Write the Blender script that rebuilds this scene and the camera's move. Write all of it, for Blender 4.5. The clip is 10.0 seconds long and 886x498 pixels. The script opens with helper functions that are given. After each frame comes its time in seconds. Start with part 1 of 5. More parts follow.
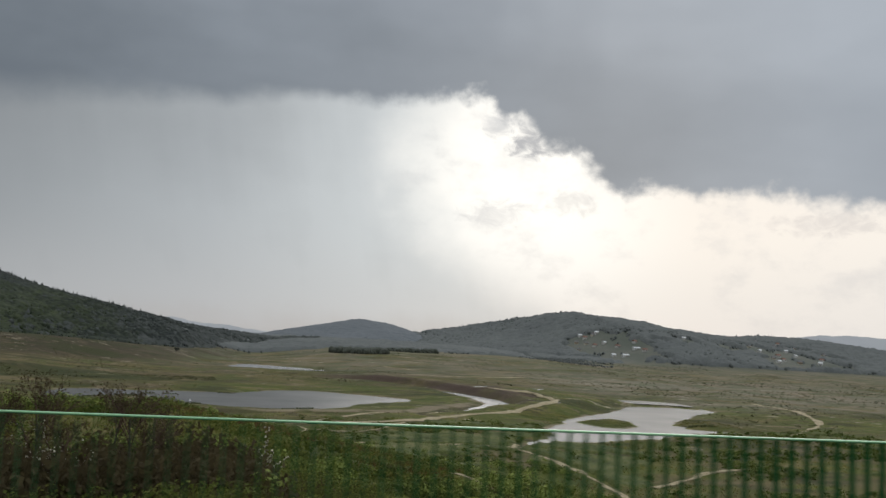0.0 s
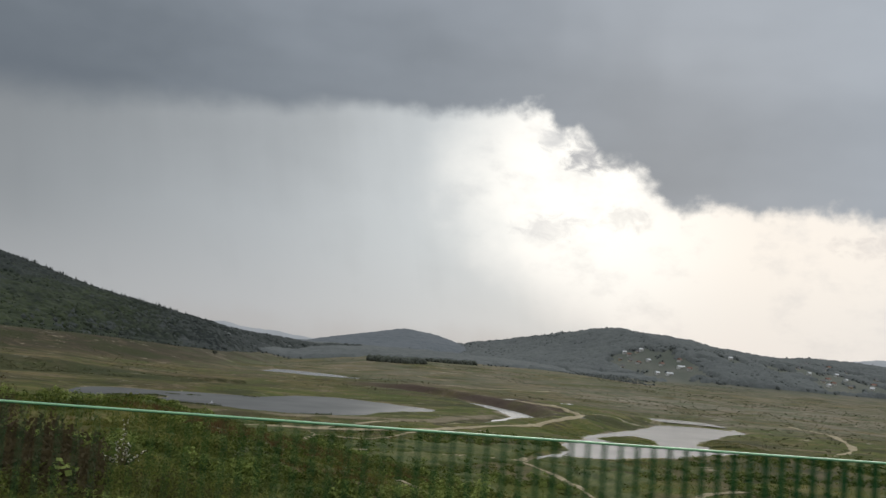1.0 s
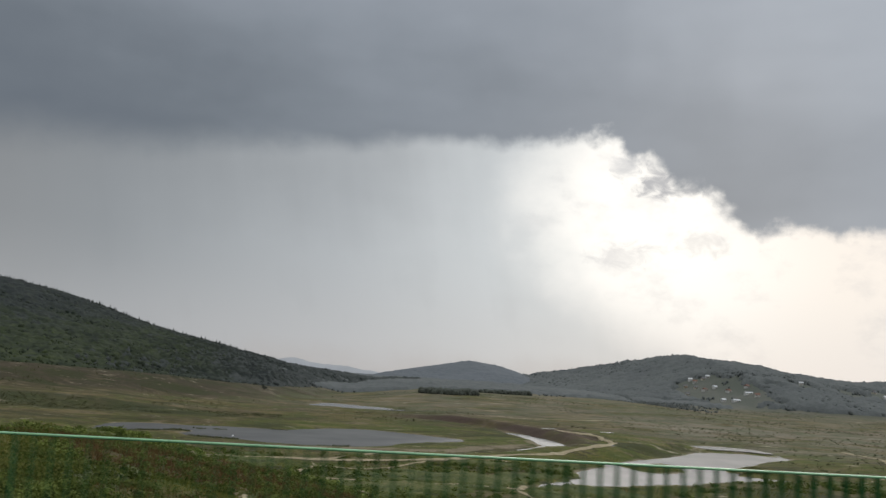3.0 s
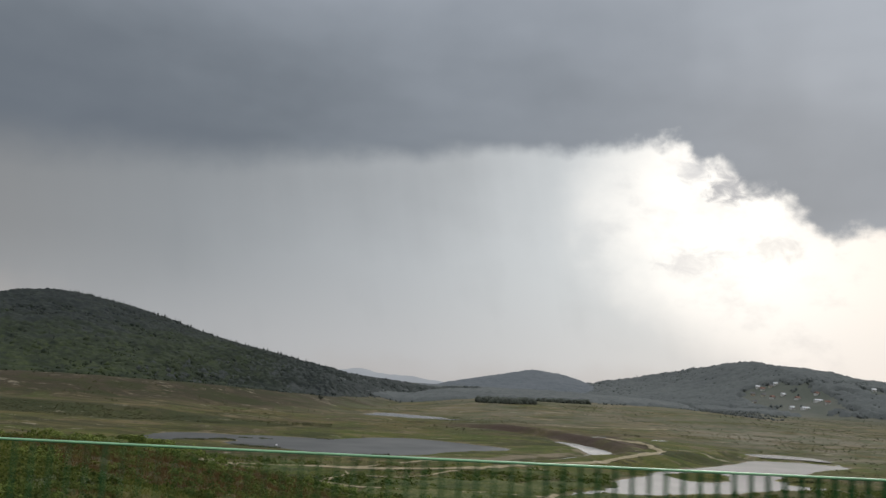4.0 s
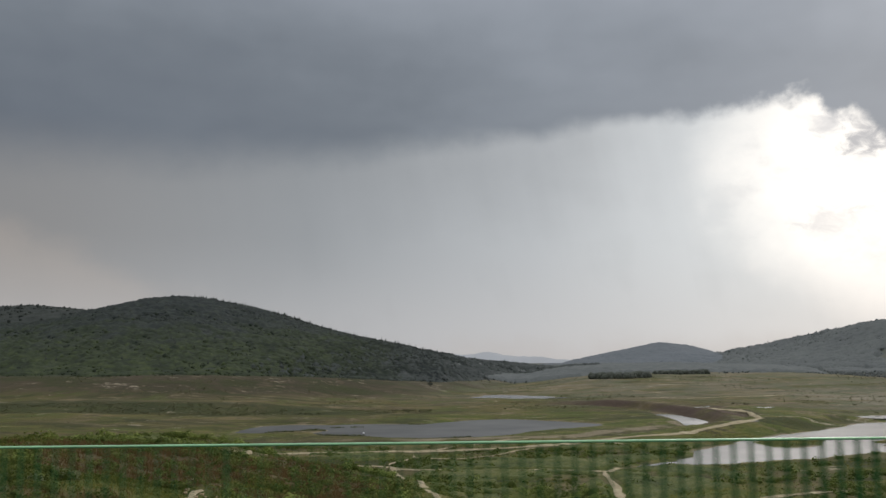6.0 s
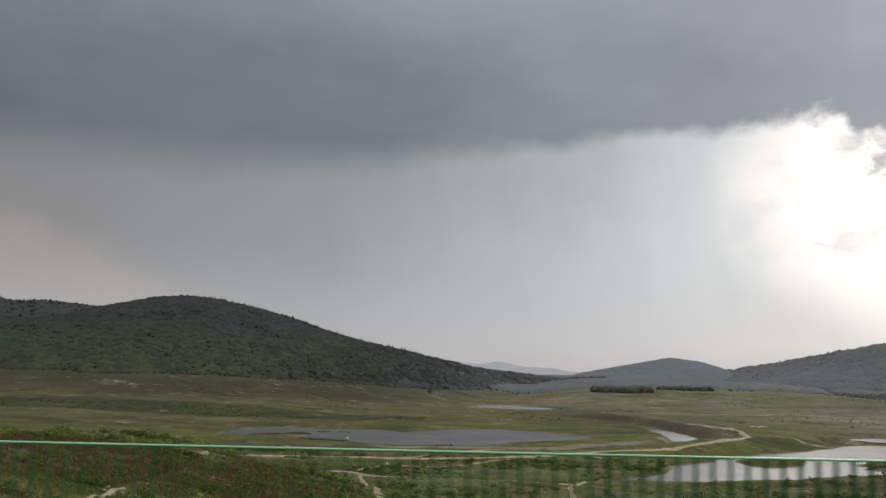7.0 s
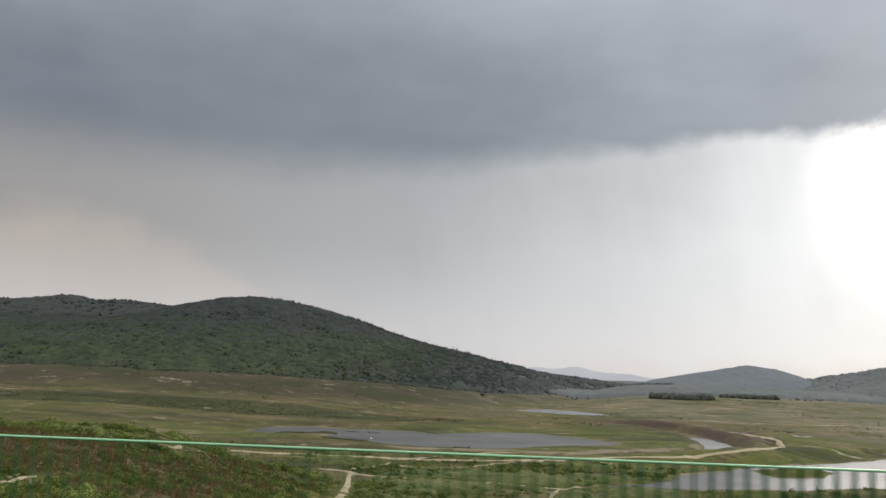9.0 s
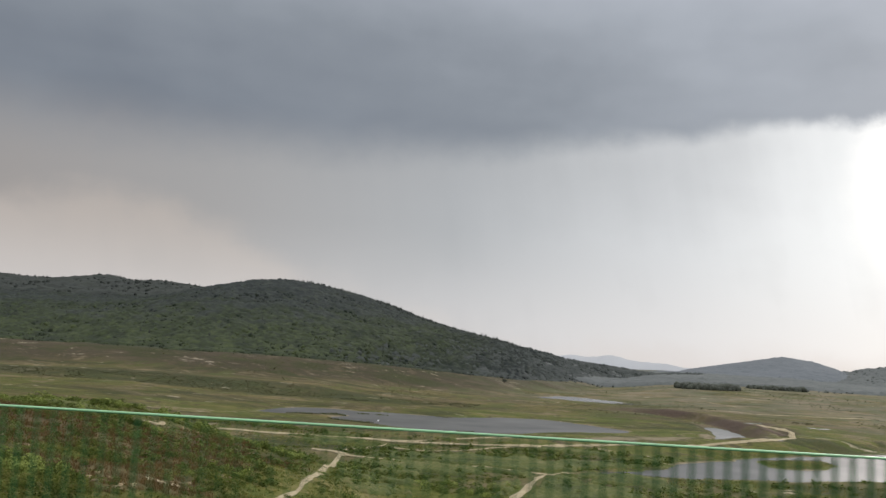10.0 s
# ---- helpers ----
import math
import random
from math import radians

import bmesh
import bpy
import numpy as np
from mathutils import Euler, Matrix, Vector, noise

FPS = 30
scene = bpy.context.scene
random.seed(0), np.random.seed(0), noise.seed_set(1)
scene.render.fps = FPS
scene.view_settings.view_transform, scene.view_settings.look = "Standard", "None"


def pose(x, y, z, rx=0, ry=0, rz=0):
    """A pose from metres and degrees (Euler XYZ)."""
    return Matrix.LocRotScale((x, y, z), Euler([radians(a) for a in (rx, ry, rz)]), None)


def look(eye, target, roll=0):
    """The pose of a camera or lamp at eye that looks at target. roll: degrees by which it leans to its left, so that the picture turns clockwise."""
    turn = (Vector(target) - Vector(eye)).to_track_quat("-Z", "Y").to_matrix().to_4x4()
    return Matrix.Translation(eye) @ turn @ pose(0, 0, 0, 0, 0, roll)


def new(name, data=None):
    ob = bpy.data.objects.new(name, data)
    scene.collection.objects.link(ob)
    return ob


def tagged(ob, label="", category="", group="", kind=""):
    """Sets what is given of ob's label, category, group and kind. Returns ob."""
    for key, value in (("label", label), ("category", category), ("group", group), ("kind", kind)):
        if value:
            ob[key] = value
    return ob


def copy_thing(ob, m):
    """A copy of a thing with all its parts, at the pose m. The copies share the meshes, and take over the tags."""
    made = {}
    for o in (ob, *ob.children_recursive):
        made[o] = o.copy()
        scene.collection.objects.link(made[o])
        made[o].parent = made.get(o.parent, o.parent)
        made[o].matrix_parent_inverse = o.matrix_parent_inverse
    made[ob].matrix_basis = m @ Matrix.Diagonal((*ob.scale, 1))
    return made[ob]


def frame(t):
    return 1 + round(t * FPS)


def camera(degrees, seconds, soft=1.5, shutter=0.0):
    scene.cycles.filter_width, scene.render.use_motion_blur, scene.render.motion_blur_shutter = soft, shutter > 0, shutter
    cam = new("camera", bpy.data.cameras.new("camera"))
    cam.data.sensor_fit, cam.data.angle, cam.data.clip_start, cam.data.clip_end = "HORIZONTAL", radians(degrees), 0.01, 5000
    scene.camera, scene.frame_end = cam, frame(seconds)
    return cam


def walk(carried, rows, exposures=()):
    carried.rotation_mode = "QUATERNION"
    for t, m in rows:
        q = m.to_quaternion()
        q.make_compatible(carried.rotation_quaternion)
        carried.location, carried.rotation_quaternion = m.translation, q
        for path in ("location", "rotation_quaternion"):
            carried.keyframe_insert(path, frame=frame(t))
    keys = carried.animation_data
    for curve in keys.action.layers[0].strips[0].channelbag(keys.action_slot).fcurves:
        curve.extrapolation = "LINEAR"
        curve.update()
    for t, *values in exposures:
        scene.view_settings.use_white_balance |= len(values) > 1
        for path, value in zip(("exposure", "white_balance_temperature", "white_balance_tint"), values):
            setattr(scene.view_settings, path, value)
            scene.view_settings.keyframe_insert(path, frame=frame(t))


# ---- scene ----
# Water level is z = 0; the road runs along +x, the valley lies towards +y.
cam = camera(50.0, 10.0, soft=1.5, shutter=0.12)
EYE = 36.20
BEND, APEX, SHIFT = 0.0010809, 87.178, 2.4055  # the road bends gently: y = BEND * (x - APEX) ** 2 - SHIFT


def path_y(x):
    return BEND * (x - APEX) ** 2 - SHIFT


ROWS = [
    (0.0, 2.62, 5.32, 0.052, -17.82, 5.50, -3.22),
    (0.5, 9.79, 4.07, 0.106, -16.46, 5.91, -5.30),
    (1.0, 16.95, 2.93, 0.140, -14.58, 5.99, -5.07),
    (1.5, 24.09, 1.90, 0.176, -12.75, 6.60, -4.34),
    (2.0, 31.28, 0.97, 0.238, -11.51, 7.36, -3.76),
    (3.5, 52.86, -1.13, 0.391, -8.44, 7.72, -3.85),
    (4.0, 59.89, -1.60, 0.445, -5.94, 7.93, -3.41),
    (4.5, 66.88, -1.96, 0.495, -4.29, 7.78, -2.82),
    (5.0, 74.01, -2.22, 0.562, -2.76, 7.00, -2.93),
    (5.5, 81.25, -2.37, 0.648, 0.54, 6.68, -1.09),
    (6.0, 88.68, -2.40, 0.714, 1.67, 6.70, 0.26),
    (7.5, 111.15, -1.78, 0.900, 3.52, 7.30, -2.66),
    (8.0, 118.82, -1.32, 0.950, 4.18, 7.24, -2.82),
    (8.5, 126.61, -0.72, 1.018, 6.41, 7.47, -2.70),
    (9.0, 134.45, 0.01, 1.105, 7.91, 7.21, -2.63),
    (9.5, 142.31, 0.88, 1.142, 9.19, 6.66, -3.05),
    (10.0, 150.22, 1.89, 1.200, 10.27, 6.23, -3.72),
]
walk(cam, [(t, pose(x, y, EYE + z, 90 + pitch, 0, yaw) @ pose(0, 0, 0, 0, 0, -roll)) for t, x, y, z, yaw, pitch, roll in ROWS],
     [(0.0, -0.02, 6480, 8.5), (3.5, 0.0, 6500, 9.5), (6.0, 0.1, 6560, 10.5), (7.8, 0.1, 6620, 11.5), (8.5, 0.48, 6680, 11), (10.0, 0.6, 6720, 11.5)])

# ---- sky, sun ----
class X:
    """A socket with arithmetic, to write node graphs as formulas."""

    def __init__(self, nt, s):
        self.nt, self.s = nt, s

    def op(self, kind, *others, clamp=False):
        n = self.nt.nodes.new("ShaderNodeMath")
        n.operation, n.use_clamp = kind, clamp
        for i, o in enumerate((self, *others)):
            if isinstance(o, X):
                self.nt.links.new(o.s, n.inputs[i])
            else:
                n.inputs[i].default_value = o
        return X(self.nt, n.outputs[0])

    def __add__(self, o): return self.op("ADD", o)
    def __sub__(self, o): return self.op("SUBTRACT", o)
    def __mul__(self, o): return self.op("MULTIPLY", o)
    def __truediv__(self, o): return self.op("DIVIDE", o)

    def step(self, a, b, lo=0.0, hi=1.0):
        """Smooth step from a to b."""
        n = self.nt.nodes.new("ShaderNodeMapRange")
        n.interpolation_type = "SMOOTHSTEP"
        self.nt.links.new(self.s, n.inputs[0])
        for i, o in enumerate((a, b, lo, hi)):
            if isinstance(o, X):
                self.nt.links.new(o.s, n.inputs[i + 1])
            else:
                n.inputs[i + 1].default_value = o
        return X(self.nt, n.outputs[0])

    def ramp(self, stops, mode="LINEAR"):
        """Colour or grey by position (0..1)."""
        n = self.nt.nodes.new("ShaderNodeValToRGB")
        n.color_ramp.interpolation = mode
        el = n.color_ramp.elements
        while len(el) < len(stops):
            el.new(0.5)
        for e, (p, c) in zip(el, stops):
            e.position = p
            e.color = (*c, 1) if isinstance(c, tuple) else (c, c, c, 1)
        self.nt.links.new(self.s, n.inputs[0])
        return X(self.nt, n.outputs[0])


def mixc(nt, f, a, b):
    n = nt.nodes.new("ShaderNodeMix")
    n.data_type = "RGBA"
    for i, o in ((0, f), (6, a), (7, b)):
        if isinstance(o, X):
            nt.links.new(o.s, n.inputs[i])
        elif i == 0:
            n.inputs[0].default_value = o
        else:
            n.inputs[i].default_value = (*o, 1)
    return X(nt, n.outputs[2])


def noise_of(nt, vec, scale, detail=4.0, rough=0.55, distort=0.0):
    n = nt.nodes.new("ShaderNodeTexNoise")
    n.inputs["Scale"].default_value, n.inputs["Detail"].default_value = scale, detail
    n.inputs["Roughness"].default_value, n.inputs["Distortion"].default_value = rough, distort
    if vec is not None:
        nt.links.new(vec.s if isinstance(vec, X) else vec, n.inputs["Vector"])
    return X(nt, n.outputs["Fac"])


def combine(nt, x, y, z=0.0):
    n = nt.nodes.new("ShaderNodeCombineXYZ")
    for i, o in enumerate((x, y, z)):
        if isinstance(o, X):
            nt.links.new(o.s, n.inputs[i])
        else:
            n.inputs[i].default_value = o
    return X(nt, n.outputs[0])


def make_world():
    w = bpy.data.worlds.new("storm_sky")
    scene.world = w
    w.use_nodes = True
    nt = w.node_tree
    nt.nodes.clear()
    co = nt.nodes.new("ShaderNodeTexCoord")
    sp = nt.nodes.new("ShaderNodeSeparateXYZ")
    nt.links.new(co.outputs["Generated"], sp.inputs[0])
    x, y, z = (X(nt, o) for o in sp.outputs)
    u = x.op("ARCTAN2", y) * 57.29578          # bearing to the right of +y, degrees
    v = z.op("ARCSINE") * 57.29578             # height over the horizon, degrees
    flat = combine(nt, u * 0.05, v * 0.14)
    big = noise_of(nt, flat, 1.2, 3, 0.5)
    puff = noise_of(nt, combine(nt, u * 0.05, v * 0.06), 5.0, 6, 0.55)
    puff2 = noise_of(nt, combine(nt, u * 0.05 + 7.3, v * 0.055), 13.0, 5, 0.55)
    # the lower edge of the dark cloud deck, by bearing (-60..60 degrees -> 0..1), height / 20
    s = (u + 60.0) / 120.0
    edge = s.ramp([((a + 60) / 120, h / 20) for a, h in (
        (-60, 10.5), (-35, 11.9), (-24, 11.9), (-15, 12.0), (-8, 12.3), (-3.5, 12.9), (1, 13.3), (4.5, 13.4), (6.4, 14.0), (13, 14.3),
        (17, 14.5), (20, 14.8), (21, 13.6), (22.7, 13.4), (23.7, 12.2), (25.6, 11.6), (26.7, 10.7), (27.5, 9.6), (28.5, 9.3), (30, 9.4),
        (33, 9.05), (34.7, 9.4), (38, 8.9), (42.7, 8.5), (60, 8.0))]) * 20.0
    soft = s.ramp([(0.2, 0.30), (0.42, 0.14), (0.53, 0.075), (0.62, 0.065), (0.7, 0.06), (0.8, 0.075)]) * 10.0
    wob = (puff - 0.5) * u.step(0.0, 20.0, 1.2, 1.7) + (puff2 - 0.5) * u.step(8.0, 22.0, 0.6, 2.6)
    h = v + wob
    deck = h.step(edge - soft, edge + soft)
    # deck: darkest just over its edge, paler higher up and to the right
    over = v - edge
    lift = over.step(2.5, 12.0) * 0.50 + u.step(-24.0, 22.0) * 0.68 + u.step(26.0, 42.0) * 0.4 + u.step(-10.0, -24.0) * -0.06 + (big - 0.5) * 0.75 + (puff - 0.5) * 0.2
    deck_col = (lift * 0.62 + 0.12).ramp([(0.0, (0.112, 0.131, 0.160)), (0.25, (0.160, 0.183, 0.213)),
                                          (0.6, (0.272, 0.302, 0.346)), (1.0, (0.402, 0.438, 0.492))])
    deck_col = mixc(nt, v.step(24.0, 55.0), deck_col, (0.96, 0.98, 1.02))
    # rain veil under it, brighter towards the gap, warm near the horizon on the far side
    veil = s.ramp([(0.0, (0.21, 0.202, 0.20)), (0.2, (0.215, 0.206, 0.204)), (0.3, (0.238, 0.240, 0.245)), (0.42, (0.280, 0.298, 0.318)),
                   (0.53, (0.425, 0.45, 0.475)), (0.61, (0.58, 0.61, 0.63)), (0.67, (0.69, 0.71, 0.715)), (1.0, (0.66, 0.65, 0.64))])
    top = s.ramp([((a + 60) / 120, h / 20) for a, h in ((-60, 7.0), (-36, 7.6), (-30, 8.3), (-26.5, 7.7), (-21.5, 5.9), (-17, 3.8), (-6, 1.0))]) * 20.0
    low = (v + (puff - 0.5) * 3.0 - top).step(1.0, -1.6)
    veil = mixc(nt, low * 0.62, veil, (0.335, 0.304, 0.282))
    low2 = v.step(8.0, 0.0) * 0.55
    veil = mixc(nt, low2, veil, (0.485, 0.49, 0.51))
    streak = noise_of(nt, combine(nt, u * 0.35 + v * 0.07, v * 0.02), 1.6, 3, 0.5)
    dim = v.step(6.0, 12.5) * u.step(16.0, 4.0) * 0.30 + (streak - 0.5) * 0.18 + (big - 0.5) * 0.3 + (puff - 0.5) * 0.22
    veil = mixc(nt, dim, veil, (0.20, 0.215, 0.23))
    # the bright gap
    left = (v - 10.3).op("POWER", 2.0) * 0.12 + 15.6
    glow = (u + (puff - 0.5) * 4.0 + (puff2 - 0.5) * 1.5 + (big - 0.5) * 3.0 - left).step(-4.2, 4.2)
    wisps = noise_of(nt, combine(nt, u * 0.05 + 3.1, v * 0.075), 4.6, 6, 0.6).step(0.48, 0.70) * 0.4
    gap_col = mixc(nt, u.step(24.0, 34.0), (1.06, 1.03, 0.98), (0.94, 0.87, 0.80))
    gap_col = mixc(nt, v.step(8.0, 0.0) * 0.85, gap_col, (0.74, 0.715, 0.705))
    gap_col = mixc(nt, wisps, gap_col, (0.60, 0.59, 0.60))

    torn = noise_of(nt, combine(nt, u * 0.05 + 1.7, v * 0.075), 17.0, 6, 0.62, 0.6)

    def scrap(u0, v0, ru, rv, strength, colour, under):
        """A torn shred of cloud before the light."""
        r = ((u - u0) / ru).op("POWER", 2.0) + ((v - v0) / rv).op("POWER", 2.0) + (torn - 0.5) * 9.0
        return mixc(nt, r.step(2.6, -0.6) * strength, under, colour)

    gap_col = scrap(23.7, 12.1, 1.7, 0.7, 0.9, (0.40, 0.41, 0.44), gap_col)
    gap_col = scrap(20.8, 13.2, 0.8, 0.7, 0.6, (0.50, 0.51, 0.54), gap_col)
    gap_col = scrap(20.9, 7.8, 1.6, 0.6, 0.55, (0.62, 0.61, 0.62), gap_col)
    gap_col = scrap(25.5, 8.6, 1.1, 0.6, 0.5, (0.64, 0.62, 0.61), gap_col)
    gap_col = scrap(40.0, 7.6, 2.2, 0.5, 0.5, (0.62, 0.58, 0.57), gap_col)
    below = mixc(nt, glow, veil, gap_col)
    col = mixc(nt, deck, below, deck_col)
    # a little clear evening sky behind it all
    sky = nt.nodes.new("ShaderNodeTexSky")
    sky.sky_type, sky.sun_disc = "NISHITA", False
    sky.sun_elevation, sky.sun_rotation = radians(16), radians(28)
    skyx = X(nt, sky.outputs[0])
    thin = nt.nodes.new("ShaderNodeMix")
    thin.data_type, thin.blend_type = "RGBA", "ADD"
    thin.inputs[0].default_value = 0.002
    nt.links.new(col.s, thin.inputs[6])
    nt.links.new(skyx.s, thin.inputs[7])
    ground = mixc(nt, v.step(-0.3, -2.0), X(nt, thin.outputs[2]), (0.07, 0.07, 0.05))
    bg = nt.nodes.new("ShaderNodeBackground")
    bg.inputs["Strength"].default_value = 1.0
    out = nt.nodes.new("ShaderNodeOutputWorld")
    nt.links.new(ground.s, bg.inputs["Color"])
    nt.links.new(bg.outputs[0], out.inputs["Surface"])


make_world()
sun = new("sun", bpy.data.lights.new("sun", "SUN"))
sun.data.energy, sun.data.angle, sun.data.color = 0.5, radians(36), (1.0, 0.95, 0.88)
sun.matrix_world = look((1170, 2200, 720), (0, 0, 0))
scene.view_settings.exposure = 0.0


# ---- the lie of the land ----
def hash2(ix, iy, seed):
    h = (ix.astype(np.int64) * 374761393 + iy.astype(np.int64) * 668265263 + seed * 974711) & 0xFFFFFFFF
    h = ((h ^ (h >> 13)) * 1274126177) & 0xFFFFFFFF
    return ((h ^ (h >> 16)) & 0xFFFF) / 65535.0


def vnoise(x, y, seed=0):
    ix, iy = np.floor(x), np.floor(y)
    fx, fy = x - ix, y - iy
    fx, fy = fx * fx * (3 - 2 * fx), fy * fy * (3 - 2 * fy)
    a, b = hash2(ix, iy, seed), hash2(ix + 1, iy, seed)
    c, d = hash2(ix, iy + 1, seed), hash2(ix + 1, iy + 1, seed)
    return (a + (b - a) * fx) * (1 - fy) + (c + (d - c) * fx) * fy - 0.5


def fbm(x, y, size, octaves=4, seed=0):
    out, amp = 0.0, 1.0
    for i in range(octaves):
        out = out + amp * vnoise(x / size, y / size, seed + i)
        size, amp = size / 2.1, amp * 0.5
    return out


def sstep(a, b, v):
    t = np.clip((v - a) / (b - a), 0, 1)
    return t * t * (3 - 2 * t)


def spline(points, n=8, closed=True):
    """A smooth line through a few plan points."""
    p = np.array(points, float)
    m, out = len(p), []
    for i in range(m if closed else m - 1):
        if closed:
            a, b, c, d = p[(i - 1) % m], p[i], p[(i + 1) % m], p[(i + 2) % m]
        else:
            a, b, c, d = p[max(i - 1, 0)], p[i], p[i + 1], p[min(i + 2, m - 1)]
        for k in range(n):
            t = k / n
            out.append(0.5 * (2 * b + (c - a) * t + (2 * a - 5 * b + 4 * c - d) * t * t + (3 * b - a - 3 * c + d) * t ** 3))
    if not closed:
        out.append(p[-1])
    return np.array(out)


def line_dist(x, y, pts):
    """Distance to an open line, the share of the way along it, and the side (+ to its left)."""
    best = np.full(x.shape, 1e9)
    along, side = np.zeros(x.shape), np.zeros(x.shape)
    n = len(pts) - 1
    for i in range(n):
        a, d = pts[i], pts[i + 1] - pts[i]
        t = np.clip(((x - a[0]) * d[0] + (y - a[1]) * d[1]) / (d @ d + 1e-9), 0, 1)
        r = np.hypot(x - a[0] - t * d[0], y - a[1] - t * d[1])
        m = r < best
        best = np.where(m, r, best)
        along = np.where(m, (i + t) / n, along)
        side = np.where(m, np.sign(d[0] * (y - a[1]) - d[1] * (x - a[0])), side)
    return best, along, side


def shape_dist(x, y, pts):
    """Signed distance to a closed outline, minus inside."""
    r = line_dist(x, y, np.vstack([pts, pts[:1]]))[0]
    inside = np.zeros(x.shape, bool)
    for i in range(len(pts)):
        (ax, ay), (bx, by) = pts[i], pts[(i + 1) % len(pts)]
        cross = ((ay > y) != (by > y)) & (x < (bx - ax) * (y - ay) / (by - ay + 1e-12) + ax)
        inside ^= cross
    return np.where(inside, -r, r)


LAKE_WEST = spline([(-36, 520), (-28, 550), (-8, 556), (8, 556), (23, 562), (43, 562), (62, 566), (75, 580), (92, 602), (115, 604), (138, 586), (161, 562), (159, 541), (139, 522),
                    (123, 506), (107, 480), (87, 461), (70, 457), (52, 458), (40, 468), (22, 473), (10, 482), (8, 500), (12, 512),
                    (4, 514), (-8, 500), (-20, 491), (-34, 496)])
LAKE_EAST = spline([(134, 320), (152, 346), (164, 356), (175, 376), (180, 394), (192, 412), (204, 425), (209, 438), (228, 462), (253, 488), (275, 511), (293, 532),
                    (306, 553), (318, 563), (337, 568), (352, 566), (362, 557), (368, 566), (354, 582), (334, 586), (328, 604), (334, 622), (352, 634), (371, 633), (383, 622),
                    (382, 596), (370, 556), (360, 535), (339, 516), (316, 492), (302, 474), (283, 453), (268, 432), (270, 424), (284, 415), (304, 412), (283, 399), (262, 392),
                    (239, 379), (219, 364), (198, 354), (175, 343), (152, 335)], 5)
ISLAND = spline([(213, 425), (216, 437), (230, 449), (245, 459), (248, 446), (243, 430), (241, 421), (235, 412), (226, 407), (216, 411)])
CHANNEL = spline([(110, 800), (162, 768), (196, 728), (213, 680), (220, 622), (221, 592), (220, 560), (213, 534), (195, 510), (172, 483), (145, 447), (92, 428), (30, 420), (-60, 428)],
                 8, False)
FAR_POND = spline([(88, 872), (104, 930), (124, 935), (166, 884), (136, 852), (110, 862)])

# crests of the hills: bearings across (x), depth (y) and height of the tree tops
A_X = [-1400, -1000, -560, -500, -434, -384, -344, -303, -253, -203, -154, -106, -11, 80, 143, 206, 300]
A_Z = [96, 100, 104, 110, 129, 142, 145, 138, 127, 113, 98, 86, 67, 47.5, 41, 35, 25]
B_X = [-2400, -1600, -1186, -1100, -1007, -941, -899, -848, -783, -717, -653, -300, 0]
B_Z = [150, 165, 157, 152, 150, 157, 163, 154, 157, 152, 146, 100, 30]
R_X = [560, 640, 725, 775, 806, 844, 873, 914, 982, 1024, 1080, 1151, 1223, 1297, 1373, 1434, 1481, 1577, 1675, 1900, 2500]
R_Y = [2350, 2300, 2200, 2100, 2000, 1930, 1870, 1850, 1850, 1850, 1850, 1850, 1850, 1850, 1850, 1850, 1850, 1850, 1850, 1850, 1900]
R_Z = [25, 48, 70, 84, 95, 107, 116, 110, 108, 96, 94, 89, 84, 86, 92, 90, 84, 73, 66, 60, 60]
M_X = [200, 290, 345, 429, 501, 558, 619, 668, 720, 900, 1200]
M_Z = [20, 28, 44, 60, 75, 86, 79, 62, 50, 40, 30]


def crest(y, foot_y, crest_y, foot_z, crest_z, back, power):
    v = np.clip((y - foot_y) / (crest_y - foot_y), 0, 1)
    front = np.sin(v * np.pi / 2) ** power
    rear = 1 - sstep(0, back, y - crest_y)
    return np.where(y < foot_y, -50.0, foot_z + (crest_z - foot_z) * front * rear)


def left_foot(x):
    return np.interp(x, [-1400, -600, -400, -250, -150, -50, 50, 150, 260, 400], [760, 830, 860, 850, 880, 945, 1030, 1330, 1480, 1560])


def left_foot_z(x):
    return np.interp(x, [-150, -50, 50, 150, 260], [24, 20, 14, 11, 9])


def east_hill(x, y):
    foot = np.interp(x, [560, 700, 900, 1300, 2000], [1700, 1450, 1330, 1330, 1300])
    return np.where(x > 560, crest(y, foot, np.interp(x, R_X, R_Y), 17, np.interp(x, R_X, R_Z) - 11, 900, 0.95), -50)


def middle_hill(x, y):
    return np.where((x > 200) & (x < 1200), crest(y, 1950 + 0 * x, 2400 + 0 * x, 14, np.interp(x, M_X, M_Z) - 10, 900, 1.0), -50)


def water_dist(x, y):
    lake = np.minimum(shape_dist(x, y, LAKE_WEST), np.maximum(shape_dist(x, y, LAKE_EAST), -shape_dist(x, y, ISLAND)))
    return lake + fbm(x, y, 9, 3, 40) * 3.4


